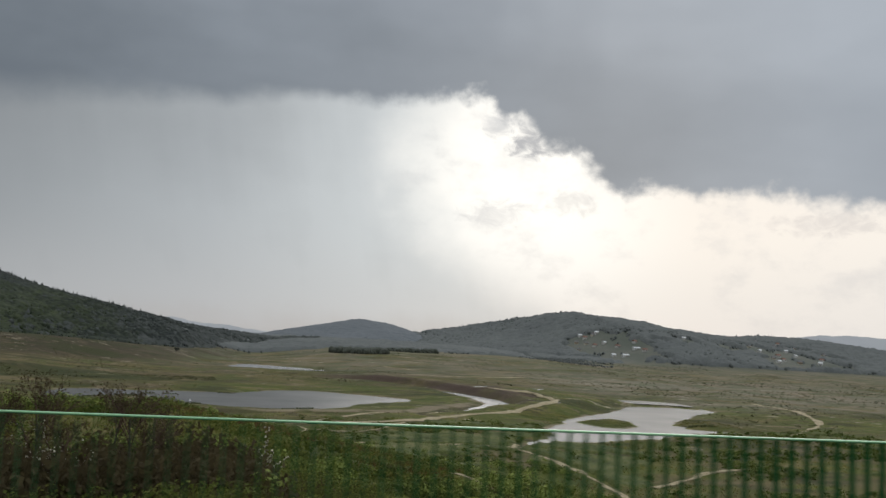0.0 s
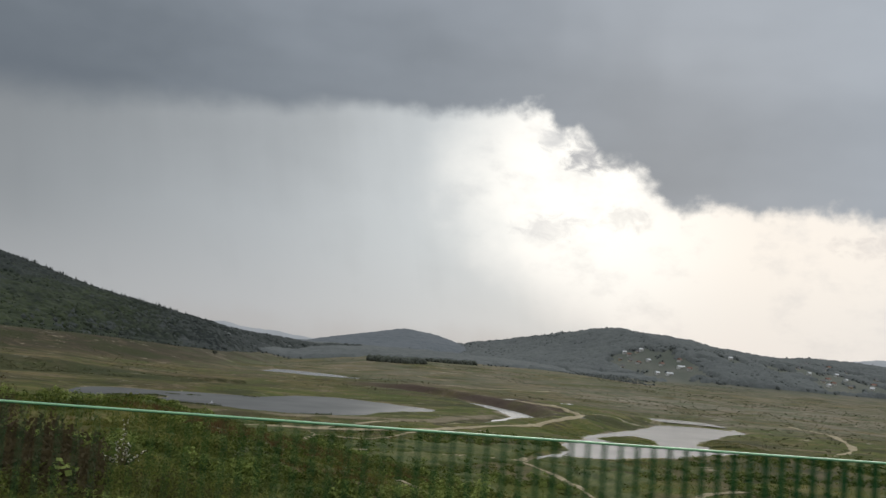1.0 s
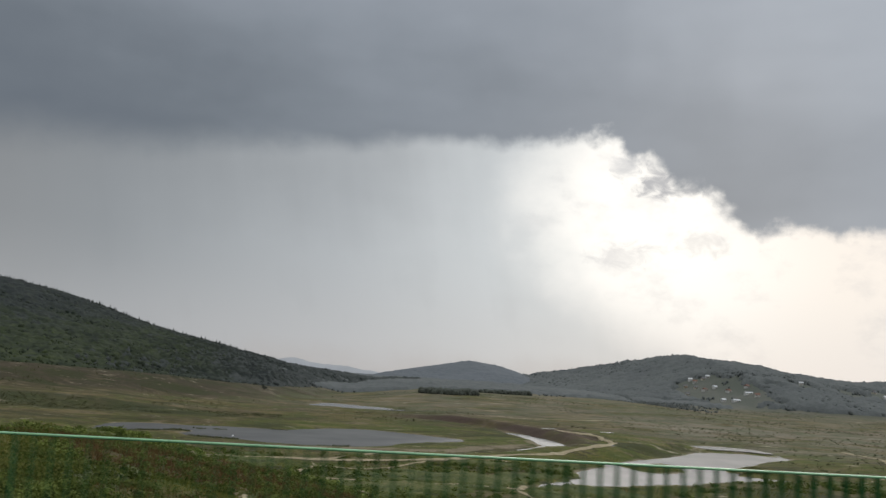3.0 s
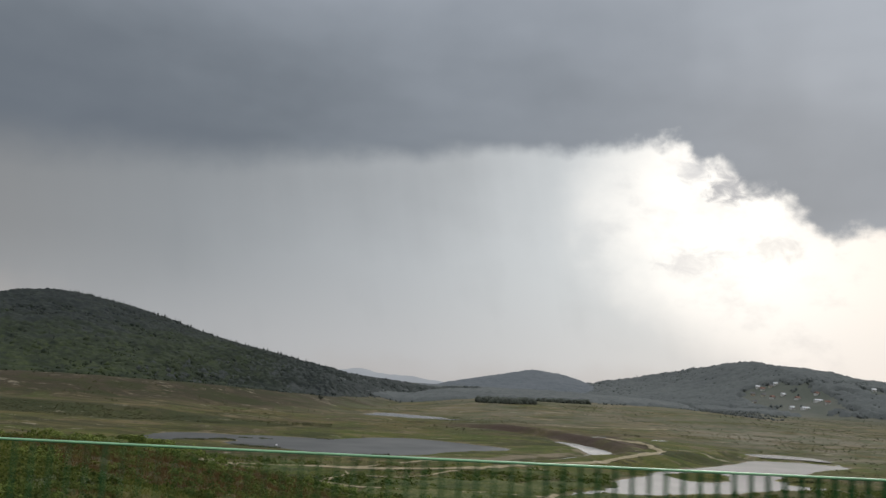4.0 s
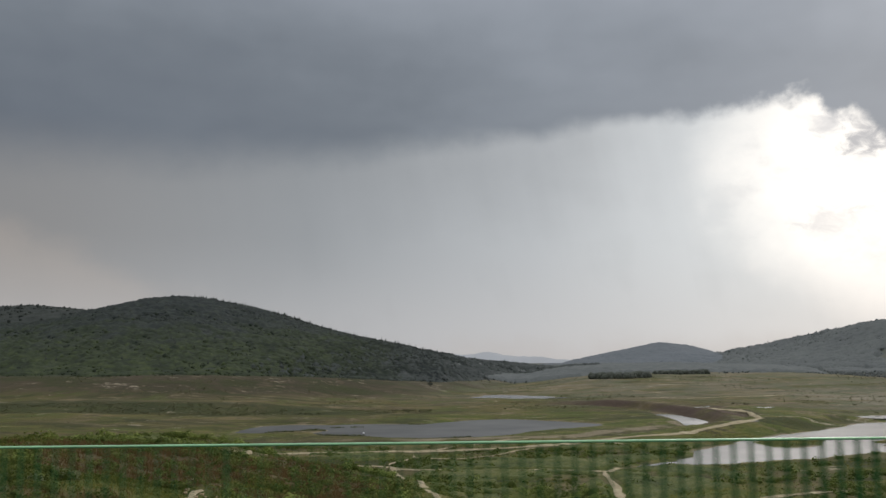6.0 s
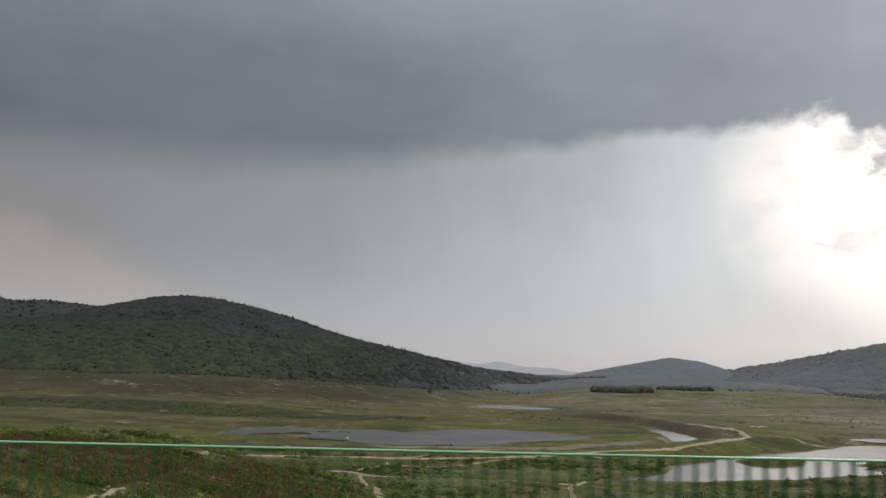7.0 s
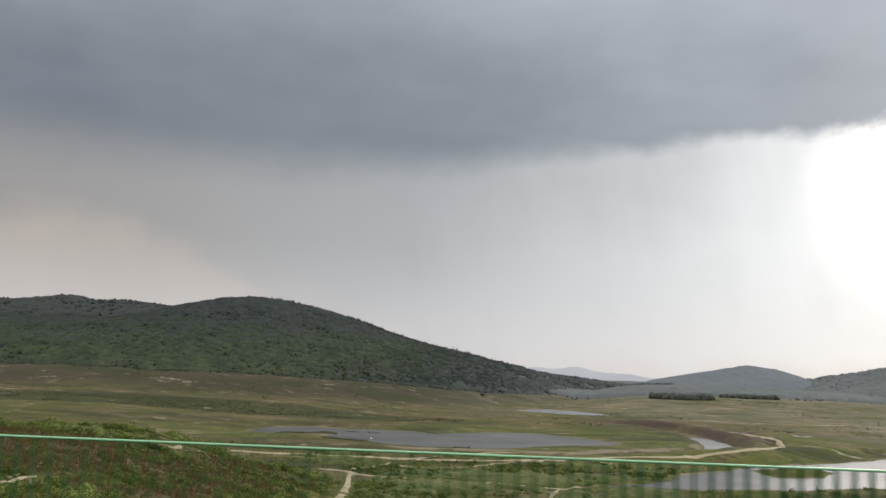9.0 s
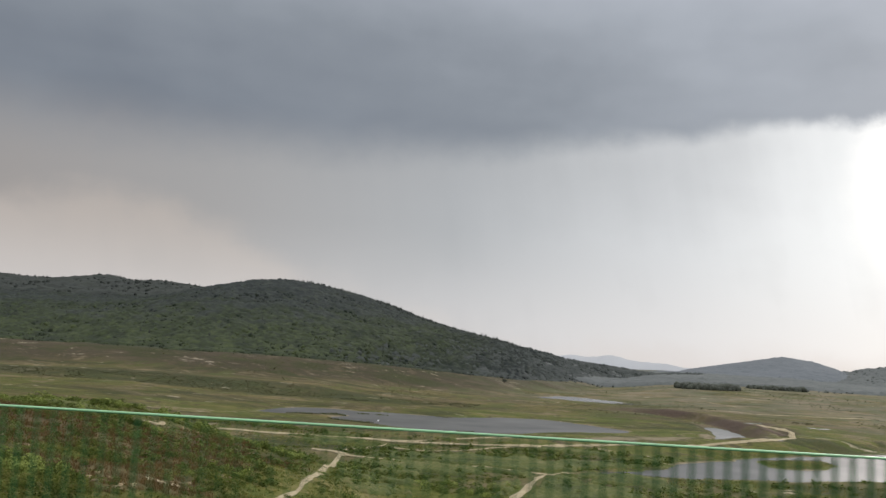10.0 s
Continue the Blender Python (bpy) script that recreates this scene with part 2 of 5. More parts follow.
def land(x, y, detail=True):
    """Height of the ground, and what grows on it: shore, bank, dry."""
    x, y = np.asarray(x, float), np.asarray(y, float)
    side = 0.5 + 0.5 * sstep(80, 360, x)
    plain = 1.0 + side * 17.0 * np.clip((y - 640) / 760, 0, 1) ** 1.3
    plain = plain + 2.2 * sstep(-50, -150, x) + (2.6 + 2.4 * sstep(-20, -80, x) * sstep(-330, -220, x)) * sstep(636, 690, y + fbm(x, y, 60, 2, 3) * 30) * sstep(60, -40, x)
    plain = plain + 7.5 * sstep(850, 1100, y) * sstep(120, 240, x) * sstep(640, 470, x)
    plain = plain + fbm(x, y, 90, 4, 5) * 1.3 + fbm(x, y, 14, 3, 9) * 0.5
    lf, lz = left_foot(x), left_foot_z(x)
    r = sstep(170, 0, lf - y) ** 1.4
    plain = plain + np.maximum(lz - plain, 0) * r * sstep(260, 160, x)
    z = plain
    # the spur that the bridge starts from
    spur = 34.0 - 0.06 * y - 0.2 * np.maximum(x, 10) - 0.05 * np.maximum(10 - x, 0) - 0.14 * np.maximum(y - 262, 0)
    spur = spur - 2.4 * sstep(140, 96, y)
    spur = spur + fbm(x, y, 40, 4, 12) * 2.2 + fbm(x, y, 7, 3, 15) * 0.7
    k = np.clip(0.5 + 0.5 * (spur - z) / 3.0, 0, 1)
    z = z * (1 - k) + spur * k + 3.0 * k * (1 - k)
    # hills
    w = 1 + fbm(x, y, 160, 3, 21) * 0.10 * sstep(1500, 1300, y)
    a = crest(y, lf, 1550 + 0 * x, lz, lz + (np.interp(x, A_X, A_Z) - 13 - lz) * w, 700, 1.1)
    b = crest(y, 1400 + 0 * x, 1900 + 0 * x, 30, np.interp(x, B_X, B_Z) - 13, 900, 1.0)
    a, b = np.where(x < 300, a, -50), np.where(x < 0, b, -50)
    rr, m = east_hill(x, y), middle_hill(x, y)
    z = np.maximum.reduce([z, a, b, rr, m])
    # lakes and the old river bed
    near = (x > -220) & (x < 520) & (y > 250) & (y < 980)
    shore, bank = np.zeros(x.shape), np.zeros(x.shape)
    if near.any():
        xn, yn, zn = x[near], y[near], z[near]
        wd = water_dist(xn, yn)
        zn = zn * sstep(-2, 22, wd) + (-1.3 * sstep(2, -8, wd)) + 0.25 * sstep(-1, 4, wd)
        low = (xn > 110) & (yn < 640) & (yn > 300) & (wd < 60)
        zn = np.where(low, np.minimum(zn, 0.3 + 0.04 * np.maximum(wd - 3, 0)), zn)
        sh = sstep(5, 0, wd) * (0.35 + fbm(xn, yn, 18, 2, 60))
        pd = shape_dist(xn, yn, FAR_POND) + fbm(xn, yn, 12, 2, 61) * 6
        lvl = 3.2
        zn = lvl + (zn - lvl) * sstep(-2, 24, pd) - 0.8 * sstep(1, -5, pd) + 0.15 * sstep(-1, 3, pd)
        cd, al, sd = line_dist(xn, yn, CHANNEL)
        cd = cd + fbm(xn, yn, 16, 3, 44) * 4
        wet = sstep(0.24, 0.31, al) * sstep(0.74, 0.58, al)
        bed = 0.35 - 1.6 * wet
        outer = sd > 0
        ends = sstep(0.74, 0.56, al) * sstep(0.02, 0.12, al)
        steps = 3.0 * sstep(9, 19, cd) + 1.3 * sstep(28, 34, cd) * sstep(0.2, 0.3, al)
        zn = np.where(outer & (al < 0.75), zn + steps * sstep(150, 40, cd) * ends * sstep(3, 22, wd), zn)
        zn = np.where(outer, zn + 1.3 * sstep(7, 13, cd) * sstep(40, 22, cd) * sstep(0.5, 0.6, al) * sstep(0.95, 0.8, al) * sstep(3, 15, wd), zn)
        wide = 6.6 - 4.2 * sstep(0.54, 0.66, al)
        zn = bed + (zn - bed) * sstep(wide - 3, wide + 8, cd)
        scarp = sstep(24, 18, cd) * sstep(4, 8, cd) + 0.9 * sstep(39, 35, cd) * sstep(26, 29, cd) * sstep(0.22, 0.3, al) * sstep(0.52, 0.42, al)
        bk = np.where(outer, scarp * ends, 0.4 * sstep(20, 10, cd)) * sstep(0.0, 0.08, al) * np.clip(0.95 + 1.1 * fbm(xn, yn, 22, 4, 67), 0.2, 1)
        ledge = np.where(outer, 0.5 * sstep(20, 23, cd) * sstep(32, 28, cd) * sstep(0.54, 0.46, al) * sstep(0.2, 0.3, al), 1.0 * sstep(5, 8, cd) * sstep(22, 14, cd) * sstep(0.40, 0.48, al) * sstep(1.0, 0.85, al))
        sh = np.maximum(sh, ledge * np.clip(0.85 + 1.5 * fbm(xn, yn, 10, 3, 68), 0, 1))
        z[near], shore[near], bank[near] = zn, np.clip(np.maximum(sh, 0.7 * sstep(8, 0, pd)), 0, 1), np.clip(bk, 0, 1)
    dry = sstep(220, 70, lf - y + fbm(x, y, 90, 3, 66) * 60) * sstep(240, 100, x) * np.where(y < lf + 10, 1.0, 0.0)
    return z, shore, bank, dry


# ---- materials ----
def material(name, build, rough=0.9, spec=0.2, metal=0.0, thin=0.0):
    """build(nt, position, island) gives colour and, if it likes, a height for the bump."""
    mat = bpy.data.materials.new(name)
    mat.use_nodes = True
    nt = mat.node_tree
    bsdf = nt.nodes["Principled BSDF"]
    bsdf.inputs["Roughness"].default_value = rough
    bsdf.inputs["Specular IOR Level"].default_value = spec
    bsdf.inputs["Metallic"].default_value = metal
    geo = nt.nodes.new("ShaderNodeNewGeometry")
    pos, isl = X(nt, geo.outputs["Position"]), X(nt, geo.outputs["Random Per Island"])
    made = build(nt, pos, isl)
    col, bump, dist = made if isinstance(made, tuple) else (made, None, 0)
    nt.links.new(col.s, bsdf.inputs["Base Color"])
    if thin:
        through_leaf, mix = nt.nodes.new("ShaderNodeBsdfTranslucent"), nt.nodes.new("ShaderNodeMixShader")
        nt.links.new(col.s, through_leaf.inputs["Color"])
        mix.inputs[0].default_value = thin
        nt.links.new(bsdf.outputs[0], mix.inputs[1])
        nt.links.new(through_leaf.outputs[0], mix.inputs[2])
        nt.links.new(mix.outputs[0], nt.nodes["Material Output"].inputs["Surface"])
    if bump is not None:
        b = nt.nodes.new("ShaderNodeBump")
        b.inputs["Strength"].default_value, b.inputs["Distance"].default_value = 0.8, dist
        nt.links.new(bump.s, b.inputs["Height"])
        nt.links.new(b.outputs[0], bsdf.inputs["Normal"])
    return mat


def attr(nt, name):
    n = nt.nodes.new("ShaderNodeAttribute")
    n.attribute_name = name
    return X(nt, n.outputs["Fac"])


def stretched(nt, pos, sx, sy, sz):
    n = nt.nodes.new("ShaderNodeMapping")
    n.inputs["Scale"].default_value = (sx, sy, sz)
    nt.links.new(pos.s, n.inputs["Vector"])
    return X(nt, n.outputs[0])


def ground_build(nt, pos, isl):
    broad = noise_of(nt, pos, 0.009, 5, 0.62, 0.5)
    mid = noise_of(nt, pos, 0.035, 5, 0.65, 0.4)
    fine = noise_of(nt, pos, 0.7, 5, 0.7)
    grass = (broad * 0.55 + mid * 0.45).ramp([(0.36, (0.062, 0.068, 0.018)), (0.45, (0.100, 0.096, 0.030)), (0.53, (0.138, 0.114, 0.046)),
                                              (0.62, (0.205, 0.160, 0.080))])
    lush = (mid * 0.65 + fine * 0.35).ramp([(0.36, (0.048, 0.066, 0.014)), (0.47, (0.084, 0.104, 0.022)), (0.54, (0.130, 0.132, 0.034)), (0.64, (0.210, 0.178, 0.076))])
    col = mixc(nt, attr(nt, "lush"), grass, lush)
    bare = (fine * 0.5 + mid * 0.5).ramp([(0.3, (0.075, 0.060, 0.032)), (0.5, (0.125, 0.098, 0.055)), (0.7, (0.19, 0.155, 0.092))])
    col = mixc(nt, attr(nt, "bare") * fine.step(0.2, 0.55), col, bare)
    brown = (broad * 0.4 + mid * 0.3 + fine * 0.3).ramp([(0.38, (0.068, 0.057, 0.030)), (0.5, (0.112, 0.086, 0.048)), (0.62, (0.172, 0.130, 0.078))])
    heath = (broad * 0.4 + mid * 0.35 + fine * 0.25).ramp([(0.38, (0.050, 0.046, 0.026)), (0.5, (0.082, 0.068, 0.040)), (0.62, (0.140, 0.110, 0.068))])
    field = noise_of(nt, stretched(nt, pos, 0.010, 0.018, 0.0), 1.0, 6, 0.66, 0.7)
    col = mixc(nt, field.step(0.49, 0.56) * (attr(nt, "lush") * -0.6 + 0.75), col, brown)
    col = mixc(nt, attr(nt, "dry") * (mid * 0.7 + broad * 0.3).step(0.25, 0.5), col, heath)
    # mottling of the plain: fresh grass, bleached grass and low dark heather in patches
    patch = noise_of(nt, pos, 0.022, 6, 0.68, 0.6)
    spots = noise_of(nt, pos, 0.13, 4, 0.6)
    mott = patch * 0.7 + spots * 0.3
    col = mixc(nt, mott.step(0.50, 0.42) * attr(nt, "open") * 0.75, col, (0.076, 0.094, 0.026))
    col = mixc(nt, mott.step(0.535, 0.60) * attr(nt, "open") * 0.8, col, (0.200, 0.160, 0.095))
    col = mixc(nt, (spots * 0.6 + mid * 0.4).step(0.53, 0.61) * attr(nt, "open") * 0.75, col, (0.045, 0.046, 0.022))
    col = mixc(nt, attr(nt, "dry").step(0.7, 1.0) * 0.55, col, (0.056, 0.047, 0.032))
    dark = noise_of(nt, stretched(nt, pos, 0.013, 0.024, 0.0), 1.0, 6, 0.68, 0.8)
    col = mixc(nt, dark.step(0.50, 0.60) * 0.8, col, (0.048, 0.053, 0.022))
    col = mixc(nt, attr(nt, "woodland"), col, (0.060, 0.070, 0.046))
    # Far slopes and valley floor: grey-green haze put into the ground colour.
    col = mixc(nt, attr(nt, "haze_far") * 0.9, col, broad.ramp([(0.4, (0.125, 0.138, 0.114)), (0.6, (0.165, 0.170, 0.144))]))
    col = mixc(nt, attr(nt, "scrub") * (fine * 0.5 + spots * 0.5).step(0.28, 0.5) * 0.9, col, (0.052, 0.060, 0.028))
    # The farther plain is painted paler to hold its haze.
    haze_plain = (broad * 0.5 + mid * 0.3 + fine * 0.2).ramp([(0.4, (0.150, 0.148, 0.098)), (0.5, (0.195, 0.180, 0.126)), (0.6, (0.250, 0.216, 0.156))])
    col = mixc(nt, attr(nt, "haze_plain") * field.step(0.38, 0.56), col, haze_plain)
    col = mixc(nt, mott.step(0.50, 0.42) * attr(nt, "haze_plain") * 0.75, col, (0.122, 0.130, 0.072))
    col = mixc(nt, mott.step(0.53, 0.59) * attr(nt, "haze_plain") * 0.7, col, (0.235, 0.190, 0.130))
    # dry sand in patches
    sand = noise_of(nt, stretched(nt, pos, 0.6, 1.3, 0.0), 0.045, 4, 0.55, 1.2)
    sand2 = noise_of(nt, stretched(nt, pos, 0.6, 1.6, 0.0), 0.25, 4, 0.7)
    smask = (sand * 0.56 + sand2 * 0.44).step(0.588, 0.64) * attr(nt, "open")
    col = mixc(nt, smask * 0.75, col, (0.46, 0.395, 0.29))
    soil = (fine * 0.7 + mid * 0.3).ramp([(0.3, (0.052, 0.038, 0.029)), (0.6, (0.098, 0.072, 0.054)), (0.75, (0.20, 0.155, 0.115))])
    col = mixc(nt, attr(nt, "bank"), col, soil)
    mud = (fine * 0.6 + mid * 0.4).ramp([(0.3, (0.12, 0.102, 0.066)), (0.55, (0.25, 0.208, 0.135)), (0.75, (0.36, 0.31, 0.215))])
    col = mixc(nt, (attr(nt, "shore") + (fine - 0.5) * 0.5).step(0.25, 0.8), col, mud)
    rust = (fine * 0.6 + mid * 0.4).ramp([(0.3, (0.060, 0.046, 0.027)), (0.6, (0.140, 0.104, 0.060))])
    col = mixc(nt, attr(nt, "rust") * 0.75 * (mid * 0.8 + fine * 0.5).step(0.38, 0.62), col, rust)
    return col, fine * 0.5 + mid, 0.9


def leaves(stops, size=0.05):
    def build(nt, pos, isl):
        patch = noise_of(nt, pos, size, 3, 0.55)
        return (patch * 0.78 + isl * 0.22).ramp(stops)
    return build


def woods(stops, size, grain, weight=0.35):
    def build(nt, pos, isl):
        a, b = noise_of(nt, pos, size, 4, 0.6), noise_of(nt, pos, grain, 3, 0.6)
        return (a * (0.9 - weight) + b * weight + isl * 0.1).ramp(stops), b, 3.0
    return build


GROUND = material("meadow_ground", ground_build, 0.95, 0.1)
LUSH = material("green_grass", leaves([(0.36, (0.052, 0.069, 0.013)), (0.46, (0.107, 0.133, 0.027)), (0.56, (0.199, 0.199, 0.046)), (0.67, (0.311, 0.264, 0.082))], 0.12), 0.8, thin=0.4)
BANK_LEAF = material("bank_weed_leaves", leaves([(0.38, (0.082, 0.071, 0.027)), (0.45, (0.092, 0.107, 0.027)), (0.54, (0.140, 0.176, 0.037)), (0.64, (0.239, 0.238, 0.068))], 0.16), 0.85, thin=0.4)
BROWN_LEAF = material("young_brown_leaves", leaves([(0.2, (0.060, 0.050, 0.024)), (0.6, (0.094, 0.076, 0.038)), (0.9, (0.128, 0.116, 0.050))], 0.4), 0.85, thin=0.4)
SHRUB = material("shrub_leaves", leaves([(0.37, (0.044, 0.064, 0.011)), (0.48, (0.091, 0.120, 0.023)), (0.58, (0.164, 0.189, 0.045)), (0.68, (0.231, 0.224, 0.067))], 0.07), 0.8, thin=0.4)
def thicket_build(nt, pos, isl):
    a, b = noise_of(nt, pos, 0.06, 4, 0.6), noise_of(nt, pos, 0.55, 5, 0.7)
    return (a * 0.5 + b * 0.5).ramp([(0.36, (0.040, 0.054, 0.014)), (0.46, (0.074, 0.094, 0.024)), (0.54, (0.110, 0.126, 0.036)), (0.64, (0.175, 0.160, 0.066))]), b, 0.9


THICKET = material("thicket_leaves", thicket_build, 0.85)
BUSH = material("dark_bush_leaves", leaves([(0.38, (0.062, 0.089, 0.019)), (0.50, (0.111, 0.149, 0.034)), (0.65, (0.189, 0.216, 0.061))], 0.06), 0.85, thin=0.3)
FRESH = material("fresh_bush_leaves", leaves([(0.38, (0.053, 0.075, 0.014)), (0.50, (0.151, 0.198, 0.041)), (0.62, (0.346, 0.404, 0.116))], 0.11), 0.8, thin=0.4)
PALE_SHRUB = material("pale_shrub_leaves", leaves([(0.3, (0.11, 0.135, 0.05)), (0.7, (0.26, 0.28, 0.14))], 0.2), 0.7)
RUST = material("dry_weed_stems", leaves([(0.25, (0.095, 0.063, 0.023)), (0.55, (0.163, 0.105, 0.041)), (0.85, (0.238, 0.161, 0.067))], 0.15), 0.9)
STRAW = material("dry_grass", leaves([(0.25, (0.103, 0.092, 0.046)), (0.6, (0.230, 0.190, 0.098)), (0.9, (0.345, 0.287, 0.161))], 0.1), 0.9)
REED = material("dark_reeds", leaves([(0.3, (0.081, 0.099, 0.044)), (0.7, (0.156, 0.161, 0.075))], 0.2), 0.9)
OLIVE = material("olive_bush_leaves", leaves([(0.25, (0.092, 0.100, 0.048)), (0.7, (0.140, 0.144, 0.074))], 0.03), 0.9)
DARK_LEAF = material("plain_shrub_leaves", leaves([(0.25, (0.072, 0.078, 0.034)), (0.7, (0.118, 0.118, 0.054))], 0.03), 0.9)
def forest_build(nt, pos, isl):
    """Leaf colour of a mixed wood: dark haze blue painted in high up, greener below."""
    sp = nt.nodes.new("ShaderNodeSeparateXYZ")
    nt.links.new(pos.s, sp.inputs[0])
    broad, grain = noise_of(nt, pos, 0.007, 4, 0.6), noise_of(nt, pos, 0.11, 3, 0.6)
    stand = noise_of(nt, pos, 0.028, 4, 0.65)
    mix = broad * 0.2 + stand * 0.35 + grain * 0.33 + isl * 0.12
    haze_dark = mix.ramp([(0.40, (0.024, 0.030, 0.030)), (0.5, (0.031, 0.039, 0.036)), (0.60, (0.042, 0.050, 0.040))])
    low_green = mix.ramp([(0.40, (0.021, 0.030, 0.019)), (0.5, (0.037, 0.050, 0.022)), (0.60, (0.070, 0.090, 0.033))])
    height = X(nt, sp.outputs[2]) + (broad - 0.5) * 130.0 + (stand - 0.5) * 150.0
    # The right flank takes the painted haze tone at every height.
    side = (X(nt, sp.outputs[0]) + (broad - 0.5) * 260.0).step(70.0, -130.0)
    return mixc(nt, height.step(100.0, 50.0) * side * 0.9, haze_dark, low_green), grain, 2.0


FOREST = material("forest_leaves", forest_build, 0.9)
# Hill forest again, its colour greyed at the far end for haze.
TOE = material("hazed_toe_forest", woods([(0.34, (0.050, 0.057, 0.055)), (0.5, (0.059, 0.068, 0.063)), (0.66, (0.070, 0.078, 0.072))], 0.01, 0.12, 0.25), 0.95)
EDGE_LEAF = material("forest_edge_leaves", leaves([(0.25, (0.054, 0.060, 0.036)), (0.7, (0.082, 0.090, 0.046))], 0.02), 0.85)
SPRUCE = material("spruce_needles", leaves([(0.3, (0.031, 0.037, 0.034)), (0.7, (0.041, 0.048, 0.040))], 0.02), 0.85)
GROVE = material("grove_leaves", leaves([(0.25, (0.064, 0.071, 0.058)), (0.7, (0.079, 0.089, 0.068))], 0.05), 0.85)
# Distance haze is put into these leaf colours: greyer, bluer and paler.
HAZY = material("hazed_forest", woods([(0.34, (0.112, 0.123, 0.122)), (0.5, (0.128, 0.140, 0.135)), (0.66, (0.146, 0.159, 0.151))], 0.008, 0.11, 0.25), 0.95)
HAZY_FAR = material("hazed_far_forest", woods([(0.34, (0.135, 0.153, 0.164)), (0.66, (0.162, 0.179, 0.191))], 0.006, 0.08), 0.95)
BLOSSOM = material("white_blossom", leaves([(0.0, (0.70, 0.66, 0.50)), (1.0, (0.84, 0.80, 0.66))], 0.5), 0.7)
BARK = material("brown_bark", lambda nt, p, i: (noise_of(nt, p, 6, 4).ramp([(0.3, (0.045, 0.035, 0.028)), (0.7, (0.13, 0.10, 0.08))]), noise_of(nt, p, 20, 3), 0.02))
TWIG = material("reddish_twigs", leaves([(0.2, (0.066, 0.048, 0.036)), (0.8, (0.156, 0.102, 0.072))], 0.8), 0.9)
TRACK = material("sandy_track", lambda nt, p, i: ((noise_of(nt, p, 0.25, 5, 0.65) * 0.6 + noise_of(nt, p, 1.6, 4) * 0.4).ramp(
    [(0.3, (0.20, 0.165, 0.095)), (0.5, (0.38, 0.32, 0.20)), (0.7, (0.54, 0.46, 0.31))]), noise_of(nt, p, 1.5, 4), 0.15), 0.95)
EARTH = material("bare_brown_earth", lambda nt, p, i: ((noise_of(nt, p, 0.3, 5, 0.65) * 0.6 + noise_of(nt, p, 1.8, 4) * 0.4).ramp(
    [(0.3, (0.060, 0.042, 0.028)), (0.5, (0.105, 0.074, 0.050)), (0.7, (0.20, 0.155, 0.11))]), noise_of(nt, p, 1.5, 4), 0.2), 0.95)
STONE = material("pale_rubble", lambda nt, p, i: (noise_of(nt, p, 0.8, 4) * 0.5 + i * 0.5).ramp([(0.3, (0.17, 0.135, 0.075)), (0.7, (0.42, 0.335, 0.20))]), 0.9)


def water_material(name, silt, gloss_level):
    """Silty water: a dull body under a rippled, slightly murky gloss."""
    mat = bpy.data.materials.new(name)
    mat.use_nodes = True
    nt = mat.node_tree
    nt.nodes.clear()
    geo = nt.nodes.new("ShaderNodeNewGeometry")
    pos = X(nt, geo.outputs["Position"])
    ripple = noise_of(nt, stretched(nt, pos, 0.4, 1.2, 1.0), 1.0, 4, 0.6)
    patch = noise_of(nt, pos, 0.025, 4, 0.55)
    bump = nt.nodes.new("ShaderNodeBump")
    bump.inputs["Strength"].default_value, bump.inputs["Distance"].default_value = 0.5, 0.10
    nt.links.new(ripple.s, bump.inputs["Height"])
    body, gloss = nt.nodes.new("ShaderNodeBsdfDiffuse"), nt.nodes.new("ShaderNodeBsdfAnisotropic")
    nt.links.new(patch.ramp([(0.3, (0.087 * silt, 0.089 * silt, 0.085 * silt)), (0.7, (0.122 * silt, 0.122 * silt, 0.115 * silt))]).s, body.inputs["Color"])
    gloss.inputs["Color"].default_value = (gloss_level, gloss_level, gloss_level * 1.01, 1)
    nt.links.new((patch * 0.12 + 0.13).s, gloss.inputs["Roughness"])
    fres = nt.nodes.new("ShaderNodeFresnel")
    fres.inputs["IOR"].default_value = 1.33
    mix, out = nt.nodes.new("ShaderNodeMixShader"), nt.nodes.new("ShaderNodeOutputMaterial")
    for n in (body, gloss, fres):
        nt.links.new(bump.outputs[0], n.inputs["Normal"])
    nt.links.new((X(nt, fres.outputs[0]) * 0.6).s, mix.inputs[0])
    nt.links.new(body.outputs[0], mix.inputs[1])
    nt.links.new(gloss.outputs[0], mix.inputs[2])
    nt.links.new(mix.outputs[0], out.inputs["Surface"])
    return mat


WATER, SILTY, SHALLOW = water_material("lake_water", 2.35, 0.26), water_material("silty_lake_water", 2.2, 0.30), water_material("silty_shallows", 2.6, 0.55)


def paint_build(base):
    def build(nt, pos, isl):
        a, b = noise_of(nt, pos, 3.0, 5, 0.6), noise_of(nt, pos, 40.0, 4, 0.6)
        col = mixc(nt, a.step(0.35, 0.7) * 0.35, tuple(base), tuple(c * 0.55 for c in base))
        return mixc(nt, (b * 0.6 + a * 0.4).step(0.62, 0.72) * 0.5, col, (0.10, 0.075, 0.05)), b, 0.002
    return build


